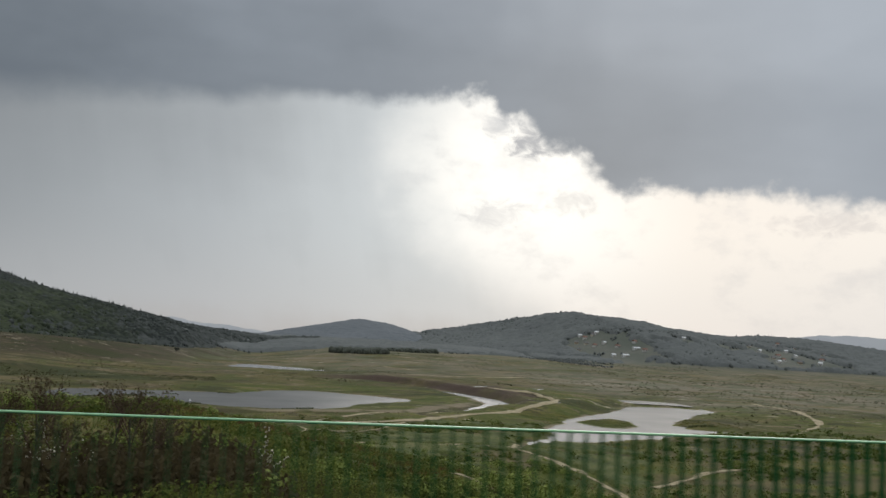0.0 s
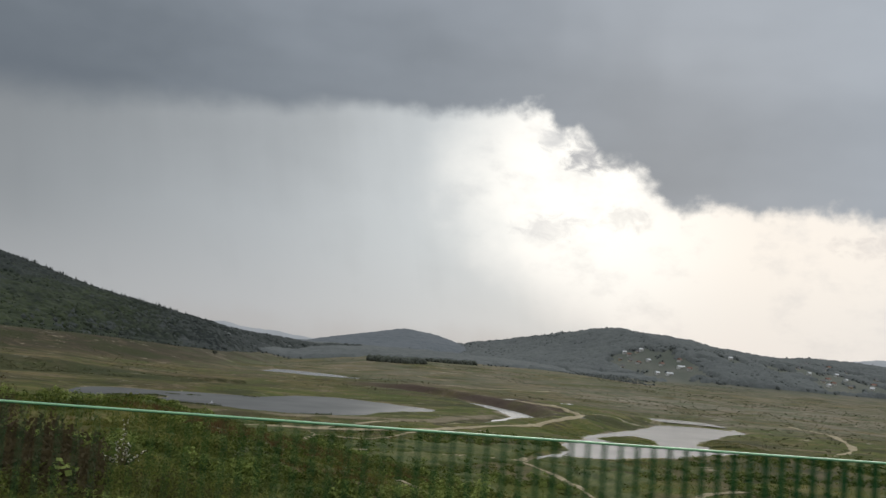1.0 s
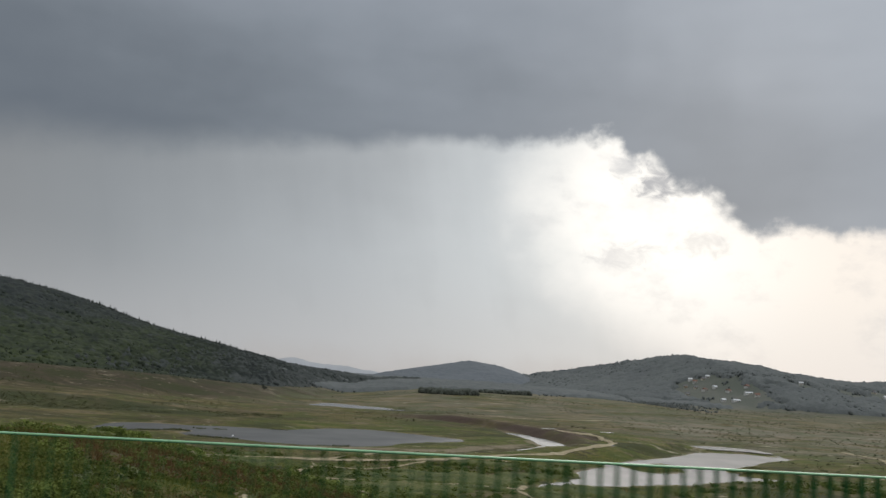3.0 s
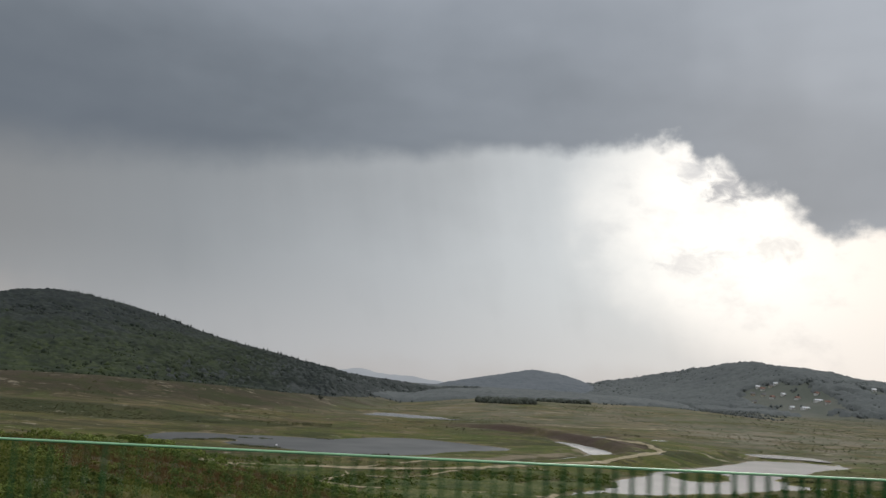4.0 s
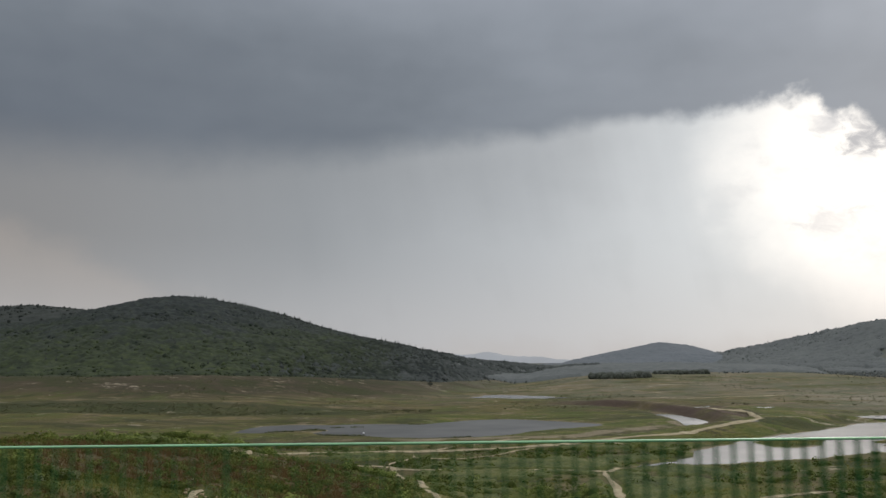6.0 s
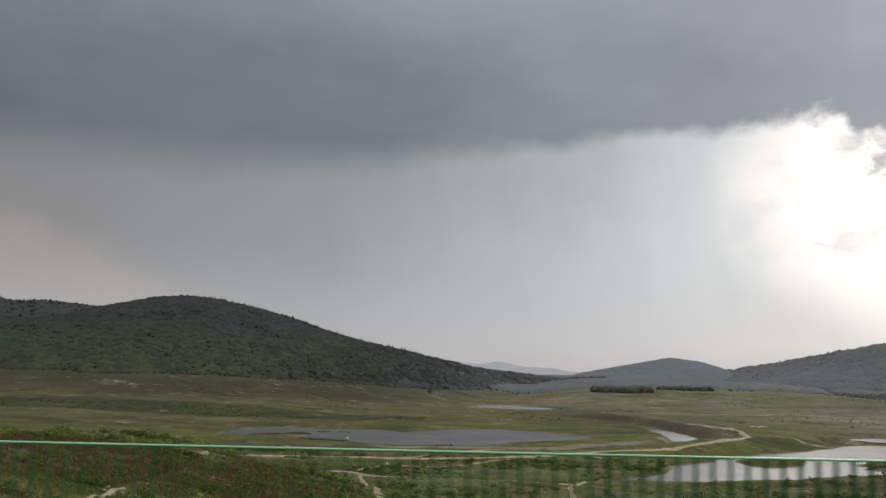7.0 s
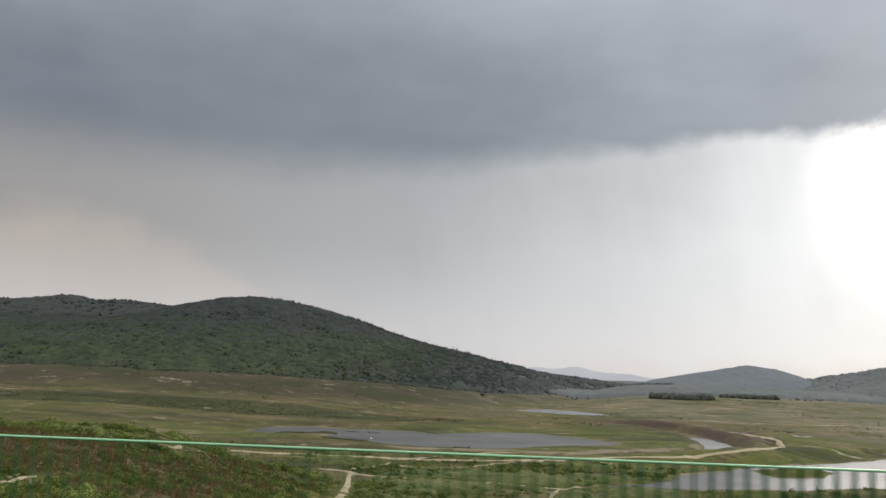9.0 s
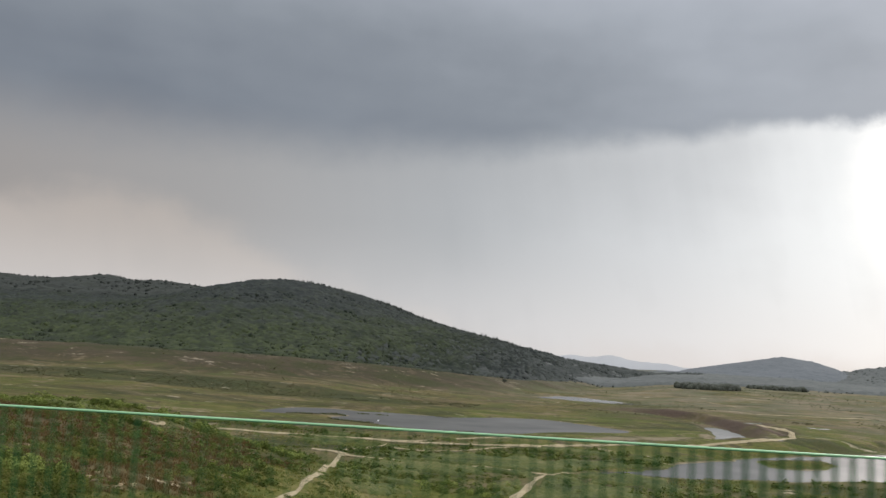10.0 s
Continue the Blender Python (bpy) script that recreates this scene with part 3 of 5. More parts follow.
# Rail paint: the top made paler for its sky highlight, the front darker.
RAIL_SHEEN = material("green_paint_with_sheen", paint_build((0.36, 0.70, 0.38)), 0.32, 0.5)
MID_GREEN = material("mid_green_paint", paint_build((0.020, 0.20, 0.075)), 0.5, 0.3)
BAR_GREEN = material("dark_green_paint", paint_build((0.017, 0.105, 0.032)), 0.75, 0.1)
ASPHALT = material("asphalt", lambda nt, p, i: ((noise_of(nt, p, 0.4, 4) * 0.5 + noise_of(nt, p, 60, 3) * 0.5).ramp(
    [(0.3, (0.035, 0.035, 0.036)), (0.7, (0.075, 0.073, 0.07))]), noise_of(nt, p, 80, 3), 0.004), 0.9)
CONCRETE = material("weathered_concrete", lambda nt, p, i: ((noise_of(nt, p, 0.6, 5) * 0.6 + noise_of(nt, p, 9, 4) * 0.4).ramp(
    [(0.3, (0.22, 0.21, 0.20)), (0.7, (0.42, 0.41, 0.39))]), noise_of(nt, p, 12, 4), 0.01), 0.9)


def plain_build(a, b, scale=0.8):
    return lambda nt, p, i: noise_of(nt, p, scale, 4, 0.6).ramp([(0.3, a), (0.7, b)])


WALLS = [material("white_plaster", plain_build((0.66, 0.65, 0.62), (0.82, 0.81, 0.78))),
         material("cream_plaster", plain_build((0.58, 0.53, 0.43), (0.70, 0.65, 0.54))),
         material("ochre_plaster", plain_build((0.50, 0.40, 0.28), (0.60, 0.50, 0.36)))]
ROOFS = [material("red_tiles", plain_build((0.20, 0.115, 0.085), (0.30, 0.18, 0.14))),
         material("grey_slates", plain_build((0.14, 0.14, 0.145), (0.22, 0.22, 0.22))),
         material("pale_metal_roof", plain_build((0.60, 0.61, 0.62), (0.75, 0.76, 0.77)), 0.35, 0.5)]
PANE = material("dark_window_glass", plain_build((0.03, 0.035, 0.04), (0.05, 0.055, 0.06)), 0.1, 0.5)
TIMBER = material("brown_timber", plain_build((0.12, 0.08, 0.05), (0.2, 0.13, 0.085), 3.0))
SIGNAL_RED = material("signal_red_paint", plain_build((0.42, 0.02, 0.02), (0.5, 0.035, 0.03), 6.0), 0.45)
CREAM = material("cream_white_paint", plain_build((0.74, 0.71, 0.60), (0.84, 0.81, 0.70), 6.0), 0.5)
FLOAT = material("white_plastic", plain_build((0.75, 0.75, 0.75), (0.82, 0.82, 0.82)), 0.4)


# ---- building helpers ----
def mesh_of(name, verts, faces, mat, smooth=False):
    me = bpy.data.meshes.new(name)
    if isinstance(verts, np.ndarray) and isinstance(faces, np.ndarray):
        me.vertices.add(len(verts))
        me.vertices.foreach_set("co", verts.astype(np.float32).ravel())
        k = faces.shape[1]
        me.loops.add(faces.size)
        me.loops.foreach_set("vertex_index", faces.astype(np.int32).ravel())
        me.polygons.add(len(faces))
        me.polygons.foreach_set("loop_start", np.arange(0, faces.size, k, dtype=np.int32))
        me.update(calc_edges=True)
    else:
        me.from_pydata([tuple(v) for v in verts], [], [tuple(f) for f in faces])
        me.update()
    if smooth:
        me.polygons.foreach_set("use_smooth", np.ones(len(me.polygons), bool))
    me.materials.append(mat)
    return me


def part(name, bm, mat, parent, label=""):
    """Links a bmesh as one mesh object under a thing or a part."""
    me = bpy.data.meshes.new(name)
    bm.to_mesh(me)
    bm.free()
    me.materials.append(mat)
    ob = new(name, me)
    ob.parent = parent
    return tagged(ob, label)


def box_bm(sx, sy, sz, at=(0, 0, 0), bevel=0.0):
    bm = bmesh.new()
    bmesh.ops.create_cube(bm, size=1, matrix=Matrix.Translation(at) @ Matrix.Diagonal((sx, sy, sz, 1)))
    if bevel:
        bmesh.ops.bevel(bm, geom=bm.edges[:], offset=bevel, segments=1, affect="EDGES")
    return bm


def tube_bm(a, b, r0, r1, n=6):
    a, b = Vector(a), Vector(b)
    bm = bmesh.new()
    bmesh.ops.create_cone(bm, cap_ends=True, segments=n, radius1=r0, radius2=r1, depth=(b - a).length,
                          matrix=Matrix.Translation((a + b) / 2) @ (b - a).to_track_quat("Z", "Y").to_matrix().to_4x4())
    return bm


def empty(name, at):
    ob = new(name)
    ob.location = at
    return ob


rng = np.random.default_rng(7)


def ground_at(x, y):
    return float(land(np.array([x], float), np.array([y], float))[0][0])


# ---- ground ----
def axis(lo, fine_lo, fine_hi, hi, step, grow):
    mid = list(np.arange(fine_lo, fine_hi + step / 2, step))
    up, s = [], step
    while (up[-1] if up else mid[-1]) < hi:
        s = min(s * grow, 60)
        up.append((up[-1] if up else mid[-1]) + s)
    down, s = [], step
    while (down[-1] if down else mid[0]) > lo:
        s = min(s * grow, 60)
        down.append((down[-1] if down else mid[0]) - s)
    return np.array(down[::-1] + mid + up)


def bareness(x, y):
    """Where brown soil shows between the green of the near meadow."""
    return sstep(0.04, 0.26, fbm(x, y, 30, 4, 95)) * sstep(430, 380, y) * (0.55 + 0.45 * sstep(95, 150, y)) * sstep(18, 42, np.hypot(x - 55, (y - 150) * 0.8))


def weed_patch(x, y):
    """The patch of dead brown weeds on the spur."""
    return sstep(30, 18, np.hypot(x - 47, (y - 192) / 1.8) - 40 * fbm(x, y, 24, 3, 90))


def dead_strip(x, y):
    """Brown dead growth between the green on the bank near the bridge."""
    return 0.8 * sstep(0.14, 0.34, fbm(x, y, 17, 4, 99)) * sstep(150, 120, y) * sstep(40, 55, y)


def build_ground():
    xs, ys = axis(-3200, -140, 420, 4200, 2.8, 1.045), axis(-400, 60, 700, 4700, 2.8, 1.035)
    gx, gy = np.meshgrid(xs, ys)
    x, y = gx.ravel(), gy.ravel()
    z, shore, bank, dry = land(x, y)
    z = np.where((y < 20) & (z > 31.0), 31.0, z)
    nx, ny = len(xs), len(ys)
    i = (np.arange(ny - 1)[:, None] * nx + np.arange(nx - 1)[None]).ravel()
    me = mesh_of("ground", np.stack([x, y, z], 1), np.stack([i, i + 1, i + nx + 1, i + nx], 1), GROUND, True)
    lush = np.clip(sstep(420, 250, y) + 0.9 * sstep(20, 90, x) * sstep(690, 620, y) * sstep(470, 400, x) + 0.6 * sstep(760, 420, y) * (0.6 + 2.4 * fbm(x, y, 60, 3, 70)), 0, 1) * (1 - 0.5 * dry)
    open_ = sstep(230, 330, y) * sstep(1500, 1100, y)
    woodland = np.maximum(sstep(-6, 10, y - left_foot(x)) * sstep(320, 240, x), sstep(16, 22, z) * sstep(500, 600, x))
    # Weights of the haze colour on far hills, valley and plain.
    haze_far = np.maximum(sstep(16, 24, z) * sstep(500, 600, x), sstep(1120, 1450, y) * sstep(0, 200, x))
    haze_plain = (0.58 * sstep(640, 1000, y) * sstep(-40, 190, x) + 0.8 * sstep(480, 640, y) * sstep(280, 420, x) * sstep(1000, 800, y)) * (1 - haze_far)
    scrub = sstep(615, 640, y) * sstep(705, 680, y + fbm(x, y, 60, 2, 3) * 30) * sstep(40, -30, x) * np.clip(0.9 + fbm(x, y, 70, 3, 72), 0, 1)
    rust = np.clip(weed_patch(x, y) + 0.9 * dead_strip(x, y) + 0.5 * sstep(0.1, 0.35, fbm(x, y, 45, 3, 77)) * sstep(260, 200, y), 0, 1)
    for name, val in (("shore", shore), ("bank", bank), ("dry", dry), ("lush", lush), ("woodland", woodland), ("haze_plain", haze_plain), ("haze_far", haze_far), ("scrub", scrub), ("open", open_), ("rust", rust), ("bare", 0.7 * bareness(x, y))):
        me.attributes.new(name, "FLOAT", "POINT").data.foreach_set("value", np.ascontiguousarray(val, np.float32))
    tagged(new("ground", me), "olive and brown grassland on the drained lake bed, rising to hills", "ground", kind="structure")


build_ground()


def build_water(name, pts, label, z=0.0, margin=12.0, mat=WATER):
    c = pts.mean(0)
    d = pts - c
    r = np.linalg.norm(d, axis=1, keepdims=True)
    p = c + d * (r + margin) / r
    tagged(new(name, mesh_of(name, [(a, b, z) for a, b in p], [list(range(len(p)))], mat)), label, "water", kind="structure")


build_water("water_west", LAKE_WEST, "still grey lake water with a muddy grassy shore")
build_water("water_east", LAKE_EAST, "bright grey lake water round a grassy island", 0.004, 16, SILTY)
build_water("water_pond", FAR_POND, "narrow grey pond far out on the plain", 3.2, 12.0, SHALLOW)


def build_channel():
    p = CHANNEL[18:92]
    d = np.gradient(p, axis=0)
    n = np.stack([-d[:, 1], d[:, 0]], 1) / np.linalg.norm(d, axis=1, keepdims=True)
    v = np.vstack([np.c_[p + n * 9.5, np.full(len(p), -0.02)], np.c_[p - n * 9.5, np.full(len(p), -0.02)]])
    m = len(p)
    f = np.array([(i, i + 1, m + i + 1, m + i) for i in range(m - 1)])
    tagged(new("water_channel", mesh_of("water_channel", v, f[:, ::-1], SHALLOW)), "grey river water in a curved bed with dark banks", "water", kind="structure")


build_channel()


def build_track(points, width, label, seed, lift=0.22, mat=TRACK, name="track", category="track", least=0.03):
    """A worn strip of bare sand that follows the ground, with ragged edges."""
    p = spline(points, 10, False)
    seg = np.r_[0, np.cumsum(np.linalg.norm(np.diff(p, axis=0), axis=1))]
    s = np.arange(0, seg[-1], 2.0)
    p = np.stack([np.interp(s, seg, p[:, 0]), np.interp(s, seg, p[:, 1])], 1)
    d = np.gradient(p, axis=0)
    n = np.stack([-d[:, 1], d[:, 0]], 1) / np.linalg.norm(d, axis=1, keepdims=True)
    rows = []
    for k in np.linspace(-1, 1, 5):
        w = width * np.maximum(0.42 + 0.75 * fbm(s, s * 0 + 40 * (k > 0), 14, 4, seed), least) * k
        q = p + n * w[:, None]
        z = land(q[:, 0], q[:, 1])[0] + lift * (1 - 0.75 * abs(k)) + 0.08
        rows.append(np.c_[q, z])
    m = len(s)
    v = np.vstack(rows)
    f = np.array([(r * m + i, r * m + i + 1, (r + 1) * m + i + 1, (r + 1) * m + i) for r in range(4) for i in range(m - 1)])
    tagged(new(name, mesh_of(name, v, f, mat, True)), label, category, kind="structure")


MAIN_TRACK = [(-10, 371), (22, 375), (44, 376), (67, 379), (89, 385), (111, 393), (133, 407), (177, 443), (208, 478), (229, 497), (243, 520), (248, 540), (249, 556)]
FIELD_PATH = [(50, 326), (58, 324), (65, 317), (76, 316), (85, 317), (99, 316), (112, 315), (122, 315), (131, 315)]
FORK_PATH = [(62, 320), (65, 306), (74, 262), (81, 224), (86, 194), (84, 165)]
EAST_PATH = [(138, 328), (132, 315), (130, 300), (129, 272), (127, 250), (122, 225), (118, 200)]
build_track(MAIN_TRACK, 4.2, "pale sandy track along the old river bank", 3, 0.45, least=0.34)
build_track(FIELD_PATH, 3.0, "narrow broken sandy path through the grass", 4, 0.4, least=0.22)
build_track(FORK_PATH, 1.7, "winding sandy path down from the fork", 5, 0.08)
build_track(EAST_PATH, 2.3, "sandy path between green bushes", 6)
build_track([(52, 325), (58, 326), (64, 319), (66, 314)], 5.0, "bare sand where the paths meet", 14)
build_track([(124, 316), (131, 317), (137, 315)], 6.0, "bare sand where the path bends", 15)
build_track([(108, 315), (113, 316), (118, 315)], 5.0, "bare sandy patch beside the path", 16)
build_track([(59, 331), (61, 341), (65, 352), (67, 360), (66, 372)], 2.0, "faint sandy path up to the track", 17)
build_track([(67, 357), (75, 354), (86, 352), (97, 367), (113, 389)], 1.7, "thin sandy wheel track in the grass", 18)
build_track([(228, 803), (250, 808), (268, 806), (300, 836), (326, 842), (368, 862)], 3.4, "pale silted ditch across the plain", 19)
build_track([(243, 928), (256, 912), (268, 896)], 3.2, "short pale strip of dry silt", 20)
build_track([(237, 645), (243, 648), (249, 650)], 3.0, "small bright puddle on the plain", 21, 0.3, SHALLOW, "puddle", "puddle")
build_track([(271, 622), (280, 632), (290, 642)], 3.4, "small bright puddle on the plain", 22, 0.3, SHALLOW, "puddle", "puddle")
build_track([(229, 497), (233, 499), (237, 500)], 2.0, "small bright puddle beside the track", 23, 0.3, SHALLOW, "puddle", "puddle")
build_track([(51, 246), (55, 247), (59, 250)], 2.6, "bare pale strip on the spur", 24)
build_track([(50, 124), (47, 140), (44.5, 150), (44.5, 157)], 0.8, "stony footpath over the spur", 7)
build_track([(286, 387), (304, 386), (349, 428), (386, 469), (437, 555), (451, 620)], 4.0, "curved sandy track beside the lake", 8)
build_track([(137, 230), (156, 244), (172, 256), (190, 262)], 2.5, "thin sandy path in the grass", 9)
build_track([(48, 372), (70, 384), (96, 408), (128, 436), (166, 470)], 3.0, "pale sand strip below the river bank", 10)

build_track([(249, 552), (252, 572), (252, 592), (249, 614), (244, 636)], 3.2, "pale sandy rim above the old river bed", 25, 0.6, least=0.2)
build_track([(246, 552), (246, 568), (245, 590), (244, 612), (240, 640)], 5.0, "bare brown earth scarp above the old river bed", 13, 0.5, EARTH)
build_track([(27, 244), (29, 245.5), (30.5, 248), (30.5, 252)], 4.6, "bare pale sand at the top of a gully", 11, 0.7)
build_track([(67, 169), (70, 171), (73, 174)], 3.0, "small bare patch of pale sand on the spur", 12)


# ---- plants in numbers ----
def scatter(name, pos, templates, scale, mat, label, category, squash=None, smooth=False):
    """Many small plants as one mesh. templates: lists of (verts, tris)."""
    vs, fs, base = [], [], 0
    pick = rng.integers(0, len(templates), len(pos))
    ang = rng.uniform(0, 2 * np.pi, len(pos))
    for k, (tv, tf) in enumerate(templates):
        idx = np.where(pick == k)[0]
        if not len(idx):
            continue
        c, s = np.cos(ang[idx])[:, None], np.sin(ang[idx])[:, None]
        sc = scale[idx][:, None]
        zs = sc if squash is None else sc * squash[idx][:, None]
        v = np.stack([(tv[None, :, 0] * c - tv[None, :, 1] * s) * sc + pos[idx, 0][:, None],
                      (tv[None, :, 0] * s + tv[None, :, 1] * c) * sc + pos[idx, 1][:, None],
                      tv[None, :, 2] * zs + pos[idx, 2][:, None]], 2)
        f = tf[None] + (np.arange(len(idx)) * len(tv))[:, None, None] + base
        vs.append(v.reshape(-1, 3))
        fs.append(f.reshape(-1, 3))
        base += len(idx) * len(tv)
    me = mesh_of(name, np.vstack(vs), np.vstack(fs), mat, smooth)
    return tagged(new(name, me), label, category, kind="stuff")


def tuft(n, spread, width, lean):
    v, f = [], []
    for i in range(n):
        a, r = rng.uniform(0, 6.28), spread * rng.uniform(0, 1)
        x, y, h = r * np.cos(a), r * np.sin(a), rng.uniform(0.55, 1.0)
        b = rng.uniform(0, 6.28)
        wx, wy = width * np.cos(b), width * np.sin(b)
        o = rng.uniform(-lean, lean, 2)
        v += [(x - wx, y - wy, -0.1), (x + wx, y + wy, -0.1), (x + o[0], y + o[1], h)]
        f.append((3 * i, 3 * i + 1, 3 * i + 2))
    return np.array(v), np.array(f)


def leaf_clump(n, size, flat=0.8):
    """Leaf sprays lying on a crown of four lumps, radius about 1, that stands on the ground."""
    v, f = [], []
    lumps = rng.normal(0, 0.42, (4, 3))
    for i in range(n):
        c = lumps[i % 4]
        d = rng.normal(0, 1, 3)
        d /= np.linalg.norm(d)
        p = c + d * rng.uniform(0.5, 0.72)
        p[2] = abs(p[2] * flat + 0.55)
        a = np.cross(d, rng.normal(0, 1, 3))
        b = np.cross(d, a)
        a, b = a / np.linalg.norm(a) + rng.normal(0, 0.34, 3), b / np.linalg.norm(b) + rng.normal(0, 0.34, 3)
        a, b = a * size, b * size
        v += [p - a, p + b, p + a * 0.9, p - b * 0.8]
        f += [(4 * i, 4 * i + 1, 4 * i + 2), (4 * i, 4 * i + 2, 4 * i + 3)]
    return np.array(v), np.array(f)


def random_points(n, x0, x1, y0, y1, keep):
    x, y = rng.uniform(x0, x1, n), rng.uniform(y0, y1, n)
    z, shore, bank, dry = land(x, y)
    m = keep(x, y, z, shore, bank)
    return np.stack([x, y, z], 1)[m]


TRACK_LINES = [spline(p, 6, False) for p in (MAIN_TRACK, FIELD_PATH, FORK_PATH, EAST_PATH, [(50, 124), (47, 140), (44.5, 157)])]


def off_tracks(x, y, gap=3.0):
    return np.min([line_dist(x, y, t)[0] for t in TRACK_LINES], axis=0) > gap


def in_sight(x, y):
    """The wedge of land that lies before the bridge."""
    return (x > np.minimum(-0.13 * y - 4, -0.75 * y + 158)) & (x < 0.95 * y + 30)


def build_meadow():
    tufts = [tuft(6, 0.55, 0.10, 0.45) for _ in range(6)]
    fine = [tuft(9, 0.8, 0.055, 0.6) for _ in range(6)]
    def green(x, y, lo=0.0, hi=0.9):
        return np.maximum.reduce([bareness(x, y), 0.97 * weed_patch(x, y), 0.8 * dead_strip(x, y)]) < rng.uniform(lo, hi, x.size)

    p = random_points(60000, -70, 330, 85, 400, lambda x, y, z, s, b: (z > 0.4) & (s < 0.5) & in_sight(x, y) & off_tracks(x, y, 2.2) & green(x, y))
    scatter("meadow_grass", p, tufts, rng.uniform(0.25, 0.65, len(p)), LUSH, "tall green meadow grass in tufts on the near slope", "grass")
    p = random_points(28000, -45, 110, 48, 185, lambda x, y, z, s, b: (z > 3) & in_sight(x, y) & off_tracks(x, y, 1.2) & green(x, y, 0.1, 1.0))
    scatter("slope_grass", p, fine, rng.uniform(0.25, 0.6, len(p)), LUSH, "dense green grass and weeds on the bank below the bridge", "grass")
    p = random_points(15000, -45, 110, 48, 190, lambda x, y, z, s, b: (z > 3) & in_sight(x, y) & off_tracks(x, y, 2.0) & green(x, y)
                      & (fbm(x, y, 20, 3, 87) - 0.35 * bareness(x, y) > 0.09))
    scatter("slope_shrubs", p, [leaf_clump(40, 0.18) for _ in range(6)], rng.uniform(0.5, 1.15, len(p)) ** 2, SHRUB, "leafy green shrubs on the bank below the bridge", "shrubs",
            rng.uniform(0.6, 1.0, len(p)))
    p = random_points(5200, -45, 130, 60, 295, lambda x, y, z, s, b: (z > 1) & in_sight(x, y) & off_tracks(x, y, 2.5) & green(x, y, 0.0, 0.6)
                      & (fbm(x, y, 19, 3, 86) + 0.5 * fbm(x, y, 6, 2, 78) > 0.10))
    scatter("slope_bushes", p, [leaf_clump(240, 0.10) for _ in range(7)], rng.uniform(0.9, 1.75, len(p)) ** 1.3, FRESH, "rounded fresh green bushes in drifts on the bank", "shrubs",
            rng.uniform(0.7, 1.05, len(p)))
    # Darker scrub, scattered to give the shaded gaps between the bushes.
    p = random_points(2900, -45, 130, 60, 295, lambda x, y, z, s, b: (z > 1) & in_sight(x, y) & off_tracks(x, y, 2.5) & (fbm(x, y, 23, 3, 75) > 0.08))
    scatter("slope_scrub", p, [leaf_clump(110, 0.12) for _ in range(6)], rng.uniform(0.6, 1.5, len(p)), BUSH, "dark olive scrub standing in for the shade between the fresh bushes", "shrubs",
            rng.uniform(0.5, 0.9, len(p)))
    p = random_points(9000, -45, 110, 48, 150, lambda x, y, z, s, b: (z > 3) & in_sight(x, y) & off_tracks(x, y, 1.5) & (dead_strip(x, y) > rng.uniform(0.1, 1.0, x.size)))
    scatter("dead_stalks", p, [tuft(9, 0.7, 0.045, 0.4) for _ in range(5)], rng.uniform(0.5, 1.3, len(p)), RUST, "brown dead stalks between the green on the bank", "weeds")
    p = random_points(8000, -30, 70, 34, 120, lambda x, y, z, s, b: (z > 3) & in_sight(x, y) & off_tracks(x, y, 1.2) & (fbm(x, y, 18, 3, 89) > 0.03))
    scatter("bank_weeds", p, [leaf_clump(150, 0.075) for _ in range(6)], rng.uniform(0.45, 1.15, len(p)) ** 2, BANK_LEAF, "rank brown and green weeds on the bank", "weeds",
            rng.uniform(0.7, 1.3, len(p)))
    p = random_points(14000, -30, 75, 13, 62, lambda x, y, z, s, b: (z > 3) & (y > path_y(x) + 9) & (x < 40 + 1.1 * (y - 13) + 20 * fbm(x, y, 16, 3, 88)))
    scatter("bank_grass", p, fine, rng.uniform(0.25, 0.6, len(p)), BANK_LEAF, "rank green grass on the bank beside the bridge end", "grass")
    p = random_points(15000, -70, 330, 85, 420, lambda x, y, z, s, b: (z > 0.3) & in_sight(x, y) & off_tracks(x, y, 2.2) & (fbm(x, y, 45, 3, 77) > 0.08))
    scatter("dry_meadow_grass", p, tufts, rng.uniform(0.35, 0.9, len(p)), STRAW, "straw-coloured dry grass tufts among the green", "grass")
    p = random_points(11000, 0, 95, 125, 275, lambda x, y, z, s, b: (weed_patch(x, y) > rng.uniform(0.05, 0.9, x.size)) & off_tracks(x, y, 2.0))
    scatter("dry_weeds", p, [tuft(8, 0.7, 0.06, 0.4) for _ in range(5)], rng.uniform(0.6, 1.5, len(p)), RUST, "rust-brown dead weeds standing in a dense patch", "weeds")
    p = random_points(26000, 0, 120, 110, 275, lambda x, y, z, s, b: (z > 3) & in_sight(x, y) & off_tracks(x, y, 1.5) & green(x, y, 0.05, 1.0))
    scatter("spur_grass", p, tufts, rng.uniform(0.25, 0.6, len(p)), SHRUB, "fresh green weeds and grass on the spur", "grass")
    clumps = [leaf_clump(64, 0.19) for _ in range(8)]
    p = random_points(4200, -70, 330, 85, 400, lambda x, y, z, s, b: (z > 0.5) & in_sight(x, y) & off_tracks(x, y, 3.6)
                      & (fbm(x, y, 42, 3, 81) + 0.5 * fbm(x, y, 12, 2, 82) > 0.10))
    scatter("low_shrubs", p, clumps, rng.uniform(0.5, 1.4, len(p)), SHRUB, "low leafy green shrubs in thickets on the near meadow", "shrubs",
            rng.uniform(0.4, 0.7, len(p)))
